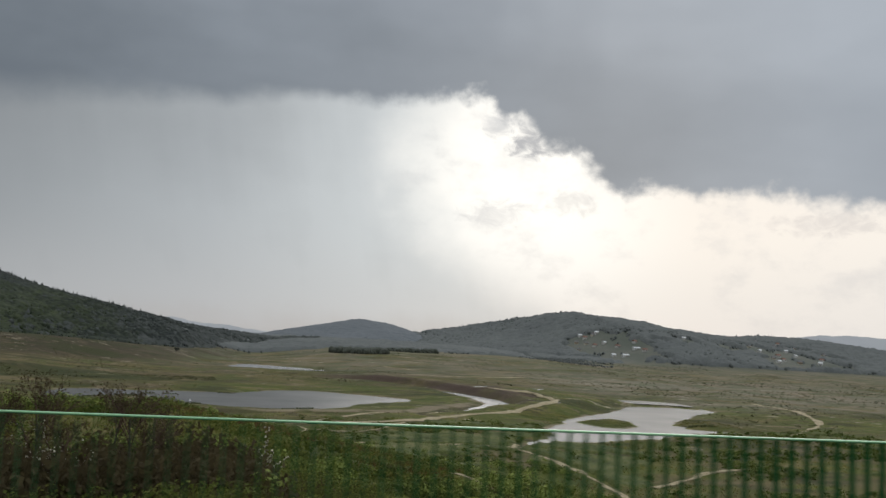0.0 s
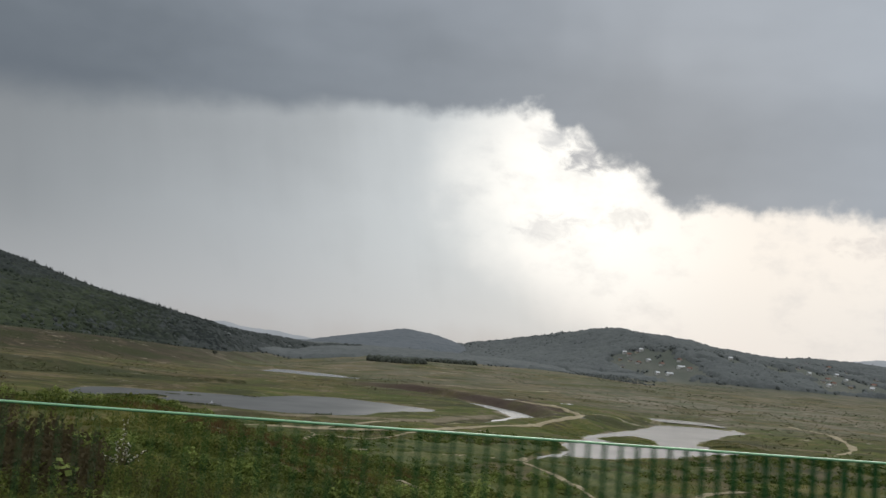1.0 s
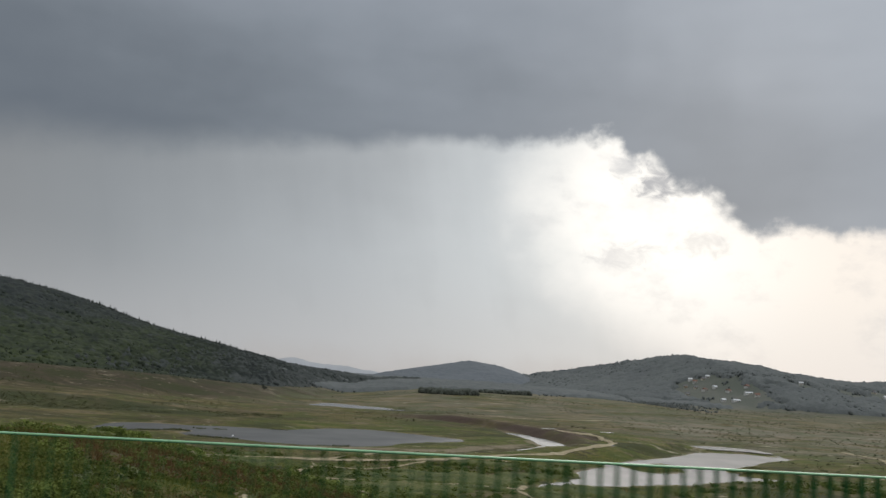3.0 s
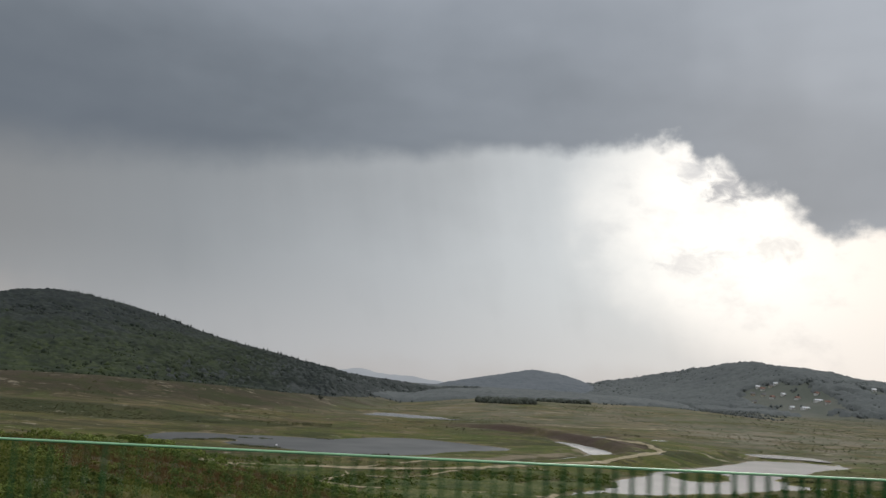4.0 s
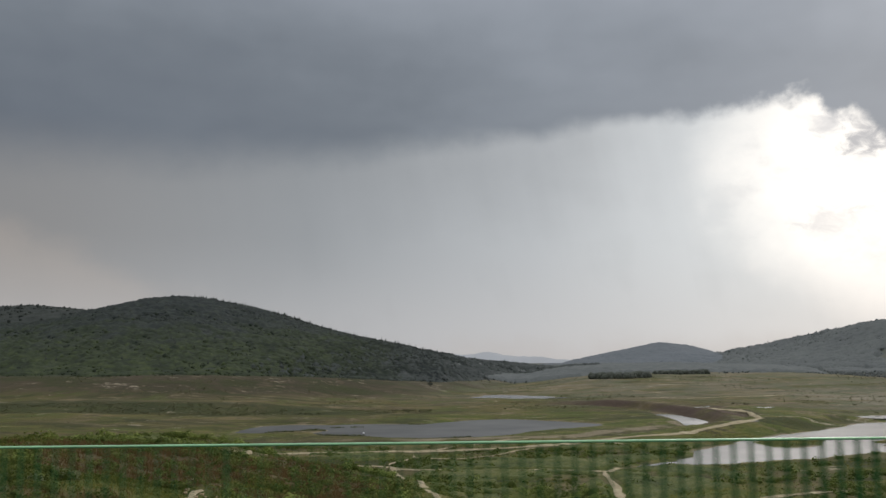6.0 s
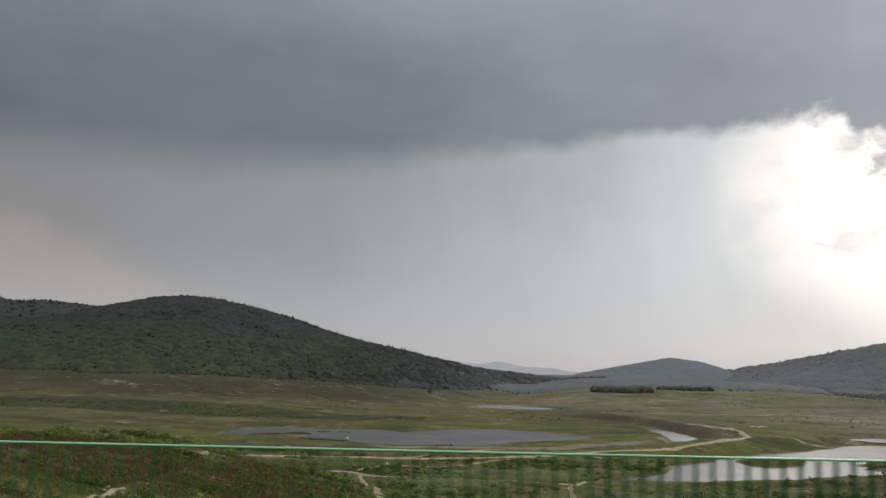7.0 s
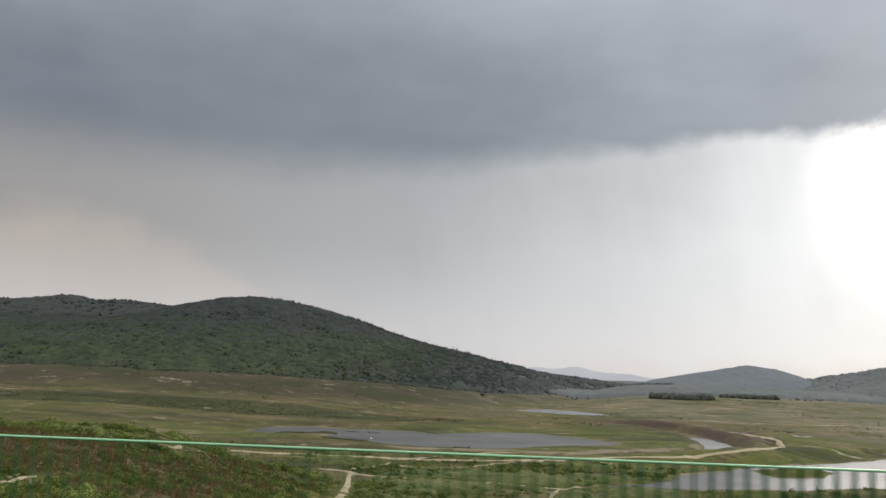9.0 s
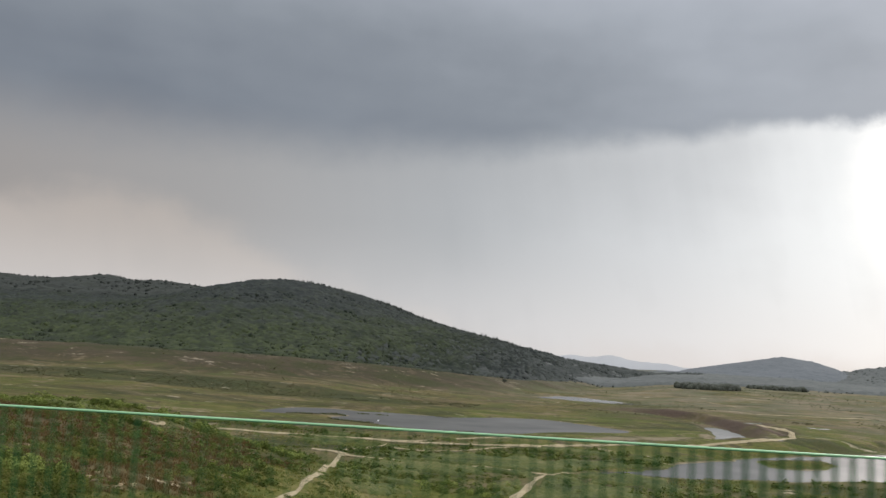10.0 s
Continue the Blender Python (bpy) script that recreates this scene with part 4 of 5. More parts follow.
    p = random_points(9000, -70, 340, 190, 405, lambda x, y, z, s, b: (z > 0.4) & (s < 0.3) & in_sight(x, y) & off_tracks(x, y, 4.0)
                      & (fbm(x, y * 1.8, 38, 4, 80) + 0.4 * fbm(x, y, 9, 2, 79) > 0.09))
    scatter("meadow_bushes", p, [leaf_clump(36, 0.24) for _ in range(8)], rng.uniform(0.7, 1.5, len(p)) ** 1.5, BUSH, "dark green bushes in rows and clumps on the low meadow", "shrubs",
            rng.uniform(0.5, 0.9, len(p)))
    p = random_points(300, -40, 200, 70, 330, lambda x, y, z, s, b: (z > 0.5) & in_sight(x, y) & off_tracks(x, y, 3.0) & (fbm(x, y, 22, 2, 85) > 0.12))
    near = [(cx + rng.normal(0, 1.8), cy + rng.normal(0, 2.2)) for cx, cy, n in ((26, 120, 9), (26.5, 128, 7), (29, 138, 6), (51, 158, 5)) for _ in range(n)]
    p = np.vstack([p, [(a, b, ground_at(a, b)) for a, b in near]])
    scatter("pale_shrubs", p, clumps[:3], rng.uniform(0.4, 0.9, len(p)), PALE_SHRUB, "grey-green willow scrub in small rounded bushes", "shrubs")
    small = [leaf_clump(14, 0.32) for _ in range(5)]
    p = random_points(14000, -420, 900, 690, 1330, lambda x, y, z, s, b: (z > 0.6) & (s < 0.2) & (y < left_foot(x) - 8) & (fbm(x, y, 70, 4, 83) > 0.14)
                      & off_tracks(x, y, 5.0))
    scatter("plain_shrubs", p, small, rng.uniform(0.25, 0.95, len(p)), DARK_LEAF, "dark scattered scrub on the lake-bed plain", "shrubs", rng.uniform(0.5, 0.9, len(p)))
    p = random_points(9000, -330, 60, 600, 720, lambda x, y, z, s, b: (z > 0.6) & (s < 0.2) & (abs(y + fbm(x, y, 60, 2, 3) * 30 - 662 - 0.04 * x) < 26)
                      & (fbm(x, y, 40, 3, 93) + sstep(60, -60, x) * 0.35 > 0.05))
    scatter("terrace_scrub", p, small, rng.uniform(0.3, 1.2, len(p)), DARK_LEAF, "dark green scrub on the edge of the old terrace", "shrubs", rng.uniform(0.22, 0.4, len(p)))
    p = random_points(4200, 300, 950, 430, 1150, lambda x, y, z, s, b: (z > 0.6) & (s < 0.2) & (x > 0.35 * y + 120) & (fbm(x, y, 60, 4, 98) + 0.12 * sstep(0.45, 0.8, x / y) > 0.07))
    scatter("eastern_bushes", p, [leaf_clump(26, 0.26) for _ in range(5)], rng.uniform(0.5, 1.3, len(p)) ** 1.3, OLIVE, "olive bushes scattered beyond the lake", "shrubs", rng.uniform(0.35, 0.7, len(p)))
    p = random_points(26000, -260, 520, 390, 800, lambda x, y, z, s, b: (z > 0.4) & (s < 0.4) & (b < 0.4) & (fbm(x, y, 60, 4, 84) > -0.05) & off_tracks(x, y, 3.5))
    scatter("plain_grass", p, [tuft(4, 0.9, 0.28, 0.4) for _ in range(4)], rng.uniform(0.18, 0.42, len(p)), STRAW, "coarse pale grass on the lake-bed plain", "grass")
    p = random_points(16000, 190, 300, 395, 470, lambda x, y, z, s, b: (z > 0.3) & (s < 0.6) & off_tracks(x, y, 3.0))
    scatter("lakeside_grass", p, fine, rng.uniform(0.2, 0.4, len(p)), LUSH, "fresh green grass on the lake island and shore", "grass")


build_meadow()


def build_reeds():
    pos = []
    for cx, cy, r, ry in ((14, 533, 4, 3), (25, 536, 4, 3), (57, 558, 5, 3), (80, 459, 8, 2.5), (26, 467, 13, 3), (2, 508, 9, 2.5), (-12, 494, 9, 2), (278, 424, 9, 2)):
        n = int(r * ry * 3.5)
        a = rng.uniform(0, 6.28, n)
        q = np.sqrt(rng.uniform(0, 1, n))
        pos.append(np.stack([cx + r * q * np.cos(a), cy + ry * q * np.sin(a), np.full(n, -0.1)], 1))
    p = np.vstack(pos)
    p[:, 2] = np.maximum(land(p[:, 0], p[:, 1])[0], -0.4)
    scatter("reeds", p, [tuft(6, 0.5, 0.12, 0.2) for _ in range(4)], rng.uniform(0.7, 1.4, len(p)), REED, "dark reeds standing in the shallow lake water", "reeds")


build_reeds()


def build_stones():
    """Pale broken stone lying on the spur."""
    vs, fs, base = [], [], 0
    for cx, cy, r, n in ((66, 156, 6, 26), (70, 173, 5, 22), (74, 190, 3, 14), (30, 246, 6, 34), (37, 256, 5, 30), (46, 150, 4, 18), (41, 166, 4, 14), (14, 208, 5, 16)):
        for _ in range(n):
            a, q = rng.uniform(0, 6.28), r * np.sqrt(rng.uniform())
            x, y, s = cx + q * np.cos(a), cy + q * np.sin(a), rng.uniform(0.12, 0.5)
            z = ground_at(x, y)
            cube = np.array([(i, j, k) for i in (-1, 1) for j in (-1, 1) for k in (-0.6, 0.8)], float) * s * rng.uniform(0.5, 1.1, (8, 3))
            vs.append(cube + (x, y, z + 0.1 * s))
            fs.append(np.array([(0, 1, 3, 2), (4, 6, 7, 5), (0, 4, 5, 1), (2, 3, 7, 6), (0, 2, 6, 4), (1, 5, 7, 3)]) + base)
            base += 8
    tagged(new("rubble", mesh_of("rubble", np.vstack(vs), np.vstack(fs), STONE)), "pale broken stones scattered on the grassy spur", "stones", kind="stuff")


build_stones()


# ---- woods ----
HOUSES = [(807, 1634), (806, 1612), (823, 1615), (833, 1619), (783, 1600), (791, 1576), (794, 1548), (812, 1547), (818, 1508), (759, 1540), (784, 1458),
          (800, 1446), (836, 1474), (842, 1455), (961, 1524), (851, 1507), (1113, 1541), (1099, 1489), (1237, 1690), (1079, 1422), (1109, 1449), (1068, 1392), (1266, 1657),
          (1250, 1585), (1156, 1462), (1114, 1396), (1255, 1506), (1092, 1412), (1180, 1520), (1196, 1440), (1215, 1600), (1160, 1400)]


def conifer():
    v, f = [], []
    for z0, z1, r in ((0.05, 0.55, 0.24), (0.35, 0.8, 0.17), (0.62, 1.05, 0.10)):
        b = len(v)
        for i in range(6):
            a = i * 1.047 + rng.uniform(-0.3, 0.3)
            q = r * rng.uniform(0.65, 1.2)
            v.append((q * np.cos(a), q * np.sin(a), z0 + rng.uniform(-0.04, 0.04)))
        v.append((0, 0, z1))
        f += [(b + i, b + (i + 1) % 6, b + 6) for i in range(6)]
    return np.array(v), np.array(f)


def broadleaf(extra=4, lumps=2):
    v, f = [], []
    bm = bmesh.new()
    bmesh.ops.create_icosphere(bm, subdivisions=1, radius=1)
    iv, jf = np.array([w.co[:] for w in bm.verts]), np.array([[w.index for w in t.verts] for t in bm.faces])
    bm.free()
    for k in range(lumps):
        c = np.array([rng.uniform(-0.2, 0.2), rng.uniform(-0.2, 0.2), rng.uniform(0.40, 0.66)])
        r = rng.uniform(0.27, 0.40)
        f += list(jf + len(v))
        v += list(c + iv * r * rng.uniform(0.62, 1.34, (len(iv), 1)) * (1, 1, 1.15))
    for k in range(extra):
        d = rng.normal(0, 1, 3)
        d /= np.linalg.norm(d)
        p = np.array([0, 0, 0.58]) + d * (0.40, 0.40, 0.40) * rng.uniform(0.85, 1.15)
        a, b = rng.normal(0, 0.075, 3), rng.normal(0, 0.075, 3)
        n = len(v)
        v += [p - a - b, p + a - b * 0.6, p + b]
        f.append((n, n + 1, n + 2))
    return np.array(v), np.array(f)


def clear_of_houses(x, y):
    ok = np.ones(x.shape, bool)
    for hx, hy in HOUSES:
        ok &= ~((abs(x - hx + 9) < 22) & (y - hy > -46) & (y - hy < 10))
    return ok


def forest_rise(x, y):
    """How tall the western forest has grown, from the scrub at its foot inwards."""
    return 0.22 + 0.78 * sstep(0, 55, y - left_foot(x) - fbm(x, y, 50, 3, 50) * 26)


def grow_forest(name, x0, x1, y0, y1, n, keep, kinds, hmin, hmax, mat, label, sink=1.2, rise=None):
    p = random_points(n, x0, x1, y0, y1, keep)
    grown = 1.0 if rise is None else rise(p[:, 0], p[:, 1])
    p[:, 2] -= sink * grown
    scatter(name, p, kinds, grown * rng.uniform(hmin, hmax, len(p)) * (1 + 0.25 * fbm(p[:, 0], p[:, 1], 60, 2, 33)), mat, label, "forest", None, False)
    return len(p)


def canopy(name, x0, x1, y0, y1, step, height, keep, mat, label, category="forest", rise=None):
    """The closed leaf roof of a forest: a lumpy sheet just under the tree tops."""
    xs, ys = np.arange(x0, x1, step), np.arange(y0, y1, step)
    gx, gy = np.meshgrid(xs, ys)
    x, y = gx.ravel() + rng.uniform(-0.3, 0.3, gx.size) * step, gy.ravel() + rng.uniform(-0.3, 0.3, gx.size) * step
    z, s, b, d = land(x, y)
    height = height * (1.0 if rise is None else rise(x, y))
    rim = ((gx == xs[0]) | (gx == xs[-1]) | (gy == ys[0]) | (gy == ys[-1])).ravel()
    m = keep(x, y, z, s, b) & ~rim
    top = z + height * (0.75 + 0.55 * fbm(x, y, 2.4 * step, 3, 57) + 0.45 * fbm(x, y, 60, 2, 58)) + rng.uniform(-0.2, 0.2, x.size) * height
    nx, ny = len(xs), len(ys)
    i = (np.arange(ny - 1)[:, None] * nx + np.arange(nx - 1)[None]).ravel()
    quad = np.stack([i, i + 1, i + nx + 1, i + nx], 1)
    inside = m[quad].sum(1)
    top = np.where(m, top, z - 0.15 * height)
    quad = quad[inside > 0]
    used, inv = np.unique(quad, return_inverse=True)
    v = np.stack([x, y, top], 1)[used]
    tagged(new(name, mesh_of(name, v, inv.reshape(quad.shape), mat, rise is None)), label, category, kind="stuff")


def build_woods():
    con, dec = [conifer() for _ in range(5)], [broadleaf() for _ in range(6)]
    far = [broadleaf(5, 1) for _ in range(6)]
    tiny = [broadleaf(0, 1) for _ in range(6)]
    wood = lambda x, y, z, s, b: (y > left_foot(x) + fbm(x, y, 50, 3, 50) * 26) & (y < 1640) & (z > 8) & (z > left_foot_z(x) - 2) & (x < 300)
    def clearing(x, y):
        a = np.hypot((x - 812) / 62, (y - 1520) / 120) + 0.9 * fbm(x, y, 45, 3, 52)
        b = np.hypot((x - 1120) / 110, (y - 1470) / 110) + 1.1 * fbm(x, y, 45, 3, 53)
        return (a < 1) | (b < 0.8)

    east = lambda x, y, z, s, b: (z > 19) & (x > 565) & (y < np.interp(x, R_X, R_Y) + 45) & (east_hill(x, y) > middle_hill(x, y) - 4) & clear_of_houses(x, y) & ~clearing(x, y)
    inner = lambda x, y, z, s, b: wood(x, y, z, s, b) & (y > left_foot(x) + 4 + fbm(x, y, 50, 3, 50) * 26)
    edge = lambda x, y, z, s, b: wood(x, y, z, s, b) & (y < left_foot(x) + 26 + fbm(x, y, 50, 3, 50) * 26)
    # Where the wood changes over to its haze-greyed colour.
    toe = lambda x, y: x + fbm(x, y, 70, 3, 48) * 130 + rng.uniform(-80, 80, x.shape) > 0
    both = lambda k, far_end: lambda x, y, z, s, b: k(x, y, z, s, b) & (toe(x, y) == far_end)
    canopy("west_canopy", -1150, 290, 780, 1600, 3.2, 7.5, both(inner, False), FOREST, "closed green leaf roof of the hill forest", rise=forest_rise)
    canopy("toe_canopy", -130, 300, 930, 1600, 4.0, 7.0, both(inner, True), TOE, "closed leaf roof where the hill runs out, greyed for haze", rise=forest_rise)
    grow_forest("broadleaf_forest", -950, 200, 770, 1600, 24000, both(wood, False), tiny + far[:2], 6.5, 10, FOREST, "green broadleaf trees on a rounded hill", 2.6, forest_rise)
    grow_forest("toe_forest", -130, 300, 880, 1600, 12000, both(wood, True), tiny + far[:2], 6, 10, TOE, "trees on the low end of the hill, greyed for haze", 2.6, forest_rise)
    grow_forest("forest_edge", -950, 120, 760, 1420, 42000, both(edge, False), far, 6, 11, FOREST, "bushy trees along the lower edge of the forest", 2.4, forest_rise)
    grow_forest("spruce_forest", -1150, 120, 760, 1600, 2200, lambda x, y, z, s, b: wood(x, y, z, s, b) & (fbm(x, y, 120, 3, 51) < 0.02) & (x < -40) & ~toe(x, y), con, 7, 10.5, SPRUCE,
                "dark spruces standing among the broadleaf trees", rise=forest_rise)
    grow_forest("skyline_spruces", -620, 20, 1480, 1590, 1300, lambda x, y, z, s, b: wood(x, y, z, s, b) & (fbm(x, y, 60, 3, 55) > 0.0), con, 8, 13, SPRUCE,
                "tall dark spruces along the crest of the hill")
    canopy("back_ridge_canopy", -1800, -250, 1480, 1940, 6.0, 7.0, lambda x, y, z, s, b: z > 78, SPRUCE, "dark leaf roof of the ridge forest")
    grow_forest("back_ridge_forest", -1800, -250, 1450, 1960, 5000, lambda x, y, z, s, b: z > 78, con + far, 7, 11, SPRUCE, "dark mixed forest on the ridge behind")
    canopy("east_canopy", 560, 1900, 1330, 2420, 5.0, 7.5, east, HAZY, "leaf roof of the forest above the village, greyed for haze")
    grow_forest("east_hill_forest", 560, 1900, 1330, 2420, 36000, lambda x, y, z, s, b: east(x, y, z, s, b) & (y < np.interp(x, R_X, R_Y) + 12), tiny, 7, 11, HAZY, "forest on the hill above the village, greyed for haze", 4.2)
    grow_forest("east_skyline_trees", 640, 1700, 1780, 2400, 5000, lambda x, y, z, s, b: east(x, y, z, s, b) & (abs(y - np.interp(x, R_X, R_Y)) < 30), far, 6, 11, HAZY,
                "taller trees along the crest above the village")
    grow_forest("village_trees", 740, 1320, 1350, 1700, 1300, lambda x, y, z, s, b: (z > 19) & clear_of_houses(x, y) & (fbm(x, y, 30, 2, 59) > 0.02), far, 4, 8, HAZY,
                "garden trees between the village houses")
    canopy("middle_canopy", 260, 1100, 1960, 2440, 5.5, 4.5, lambda x, y, z, s, b: (z > 20) & (middle_hill(x, y) > east_hill(x, y) - 1), HAZY_FAR, "leaf roof of the far hill forest, paled for haze")
    grow_forest("middle_hill_forest", 260, 1100, 1960, 2450, 7000, lambda x, y, z, s, b: (z > 20) & (middle_hill(x, y) > east_hill(x, y) - 1), tiny, 5.5, 8, HAZY_FAR, "forest on the far rounded hill, paled for haze", 4.0)
    fringe = random_points(3500, -900, 90, 740, 1420, lambda x, y, z, s, b: (abs(y - left_foot(x) - fbm(x, y, 50, 3, 50) * 26 + 4) < 16) & (fbm(x, y, 40, 3, 56) > -0.15))
    scatter("forest_fringe", fringe, [leaf_clump(12, 0.36) for _ in range(5)], rng.uniform(0.4, 1.5, len(fringe)), EDGE_LEAF, "low bushes along the foot of the forest", "shrubs",
            rng.uniform(0.5, 0.9, len(fringe)))
    canopy("valley_wood", 60, 760, 1190, 1990, 6.0, 5.0, lambda x, y, z, s, b: (z < 42) & (y > 1235 + 90 * fbm(x, y, 90, 3, 46) + 160 * sstep(480, 640, x)), HAZY, "wood across the valley mouth, paled for haze")
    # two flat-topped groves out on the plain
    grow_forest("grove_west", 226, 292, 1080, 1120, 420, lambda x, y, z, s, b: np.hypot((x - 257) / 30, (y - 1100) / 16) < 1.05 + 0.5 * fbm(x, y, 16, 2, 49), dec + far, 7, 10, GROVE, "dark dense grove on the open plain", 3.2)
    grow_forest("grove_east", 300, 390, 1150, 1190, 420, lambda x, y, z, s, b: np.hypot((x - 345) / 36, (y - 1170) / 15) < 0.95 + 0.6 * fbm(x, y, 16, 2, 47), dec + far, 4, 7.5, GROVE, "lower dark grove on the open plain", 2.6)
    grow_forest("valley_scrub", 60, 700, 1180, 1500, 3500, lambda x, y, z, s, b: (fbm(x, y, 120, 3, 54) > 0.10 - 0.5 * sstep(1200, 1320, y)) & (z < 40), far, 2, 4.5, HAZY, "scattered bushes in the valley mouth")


build_woods()


def build_thickets():
    """Low green scrub that closes over the ground in rounded masses."""
    meadow = lambda x, y, z, s, b: (z > 0.5) & in_sight(x, y) & off_tracks(x, y, 3.0) & (fbm(x, y, 46, 3, 81) + 0.35 * fbm(x, y, 11, 3, 82) - 0.3 * bareness(x, y) > 0.07)
    canopy("meadow_thicket", -70, 330, 215, 400, 1.0, 1.0, meadow, THICKET, "low rounded green scrub on the meadow", "shrubs")


build_thickets()


def backdrop(name, y, xs, zs, label, mat):
    x = np.linspace(xs[0], xs[-1], 160)
    top = np.interp(x, xs, zs) + fbm(x, x * 0, 90, 4, 91) * 9
    rows = [np.c_[x, np.full(len(x), y - 700.0), np.full(len(x), -5.0)], np.c_[x, np.full(len(x), y - 250.0), top * 0.6],
            np.c_[x, np.full(len(x), float(y)), top], np.c_[x, np.full(len(x), y + 300.0), np.full(len(x), -5.0)]]
    m = len(x)
    f = np.array([(r * m + i, r * m + i + 1, (r + 1) * m + i + 1, (r + 1) * m + i) for r in range(3) for i in range(m - 1)])
    tagged(new(name, mesh_of(name, np.vstack(rows), f, mat, True)), label, "hills", kind="structure")


# The pale bluish base colour carries the haze of the far ranges.
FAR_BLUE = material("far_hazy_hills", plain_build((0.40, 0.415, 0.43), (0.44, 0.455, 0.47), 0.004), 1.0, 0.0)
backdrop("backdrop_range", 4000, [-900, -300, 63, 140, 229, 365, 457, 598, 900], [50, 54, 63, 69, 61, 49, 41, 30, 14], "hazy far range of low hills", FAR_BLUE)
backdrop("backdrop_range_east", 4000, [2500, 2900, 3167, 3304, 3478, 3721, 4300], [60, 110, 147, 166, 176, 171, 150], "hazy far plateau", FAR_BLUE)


# ---- near trees by the road ----
def tubes(items, n):
    v, f = [], []
    for a, b, r0, r1 in items:
        m = (b - a).to_track_quat("Z", "Y").to_matrix()
        k = len(v)
        for p, q in ((a, r0), (b, r1)):
            v += [p + m @ Vector((q * math.cos(6.2832 * i / n), q * math.sin(6.2832 * i / n), 0)) for i in range(n)]
        f += [(k + i, k + (i + 1) % n, k + n + (i + 1) % n, k + n + i) for i in range(n)]
    return v, f


def build_tree(x, y, height, seed, label, blossom=False, leafy=0.55):
    """A slim tree with forked limbs, twigs and sparse leaves."""
    r = random.Random(seed)
    base = Vector((x, y, ground_at(x, y) - 0.2))
    root = empty("tree", base)
    segs, tips = [], []

    def grow(a, d, length, rad, level):
        b = a + d * length
        segs.append((a, b, rad, rad * 0.6))
        if level == 0:
            tips.append((b, d))
            return
        for k in range(9 if level == 4 else 4 if level > 1 else 3):
            s = r.uniform(0.12, 1.0) if level == 4 else r.uniform(0.4, 1.0)
            out = 0.85 if level == 4 else 0.7
            nd = (d + Vector((r.uniform(-out, out), r.uniform(-out, out), r.uniform(-0.2, 0.35)))).normalized()
            far_down = 1.15 - 0.5 * s if level == 4 else 1.0
            grow(a + (b - a) * s, nd, length * r.uniform(0.42, 0.62) * far_down, rad * 0.5, level - 1)

    grow(Vector((0, 0, 0)), Vector((r.uniform(-0.1, 0.1), r.uniform(-0.1, 0.1), 1)).normalized(), height * 0.62, 0.10, 4)

    def child(name, v, f, mat, lab=""):
        ob = new(name, mesh_of(name, v, f, mat))
        ob.parent = root
        return tagged(ob, lab)

    child("trunk", *tubes([s for s in segs if s[2] > 0.05], 7), BARK)
    child("brushwood", *tubes([(a, b, max(p, 0.012), max(q, 0.006)) for a, b, p, q in segs if p <= 0.05], 4), TWIG, "reddish brown bare twigs")
    lv, lf, wv, wf = [], [], [], []
    for b, d in tips:
        for _ in range(5):
            p = b + Vector([r.gauss(0, 0.24) for _ in range(3)])
            a, c = (Vector([r.gauss(0, 1) for _ in range(3)]).normalized() * r.uniform(0.04, 0.09) for _ in range(2))
            white = blossom and b.z < height * 0.62 and r.random() < 0.10
            if not white and r.random() > leafy:
                continue
            V, F = (wv, wf) if white else (lv, lf)
            k = len(V)
            V += [p - a, p + c, p + a, p - c]
            F.append((k, k + 1, k + 2, k + 3))
    if lf:
        child("crown", lv, lf, BROWN_LEAF, "sparse young brown leaves")
    if wf:
        child("blossom", wv, wf, BLOSSOM, "white blossom")
    tagged(root, label, "tree", "roadside trees")


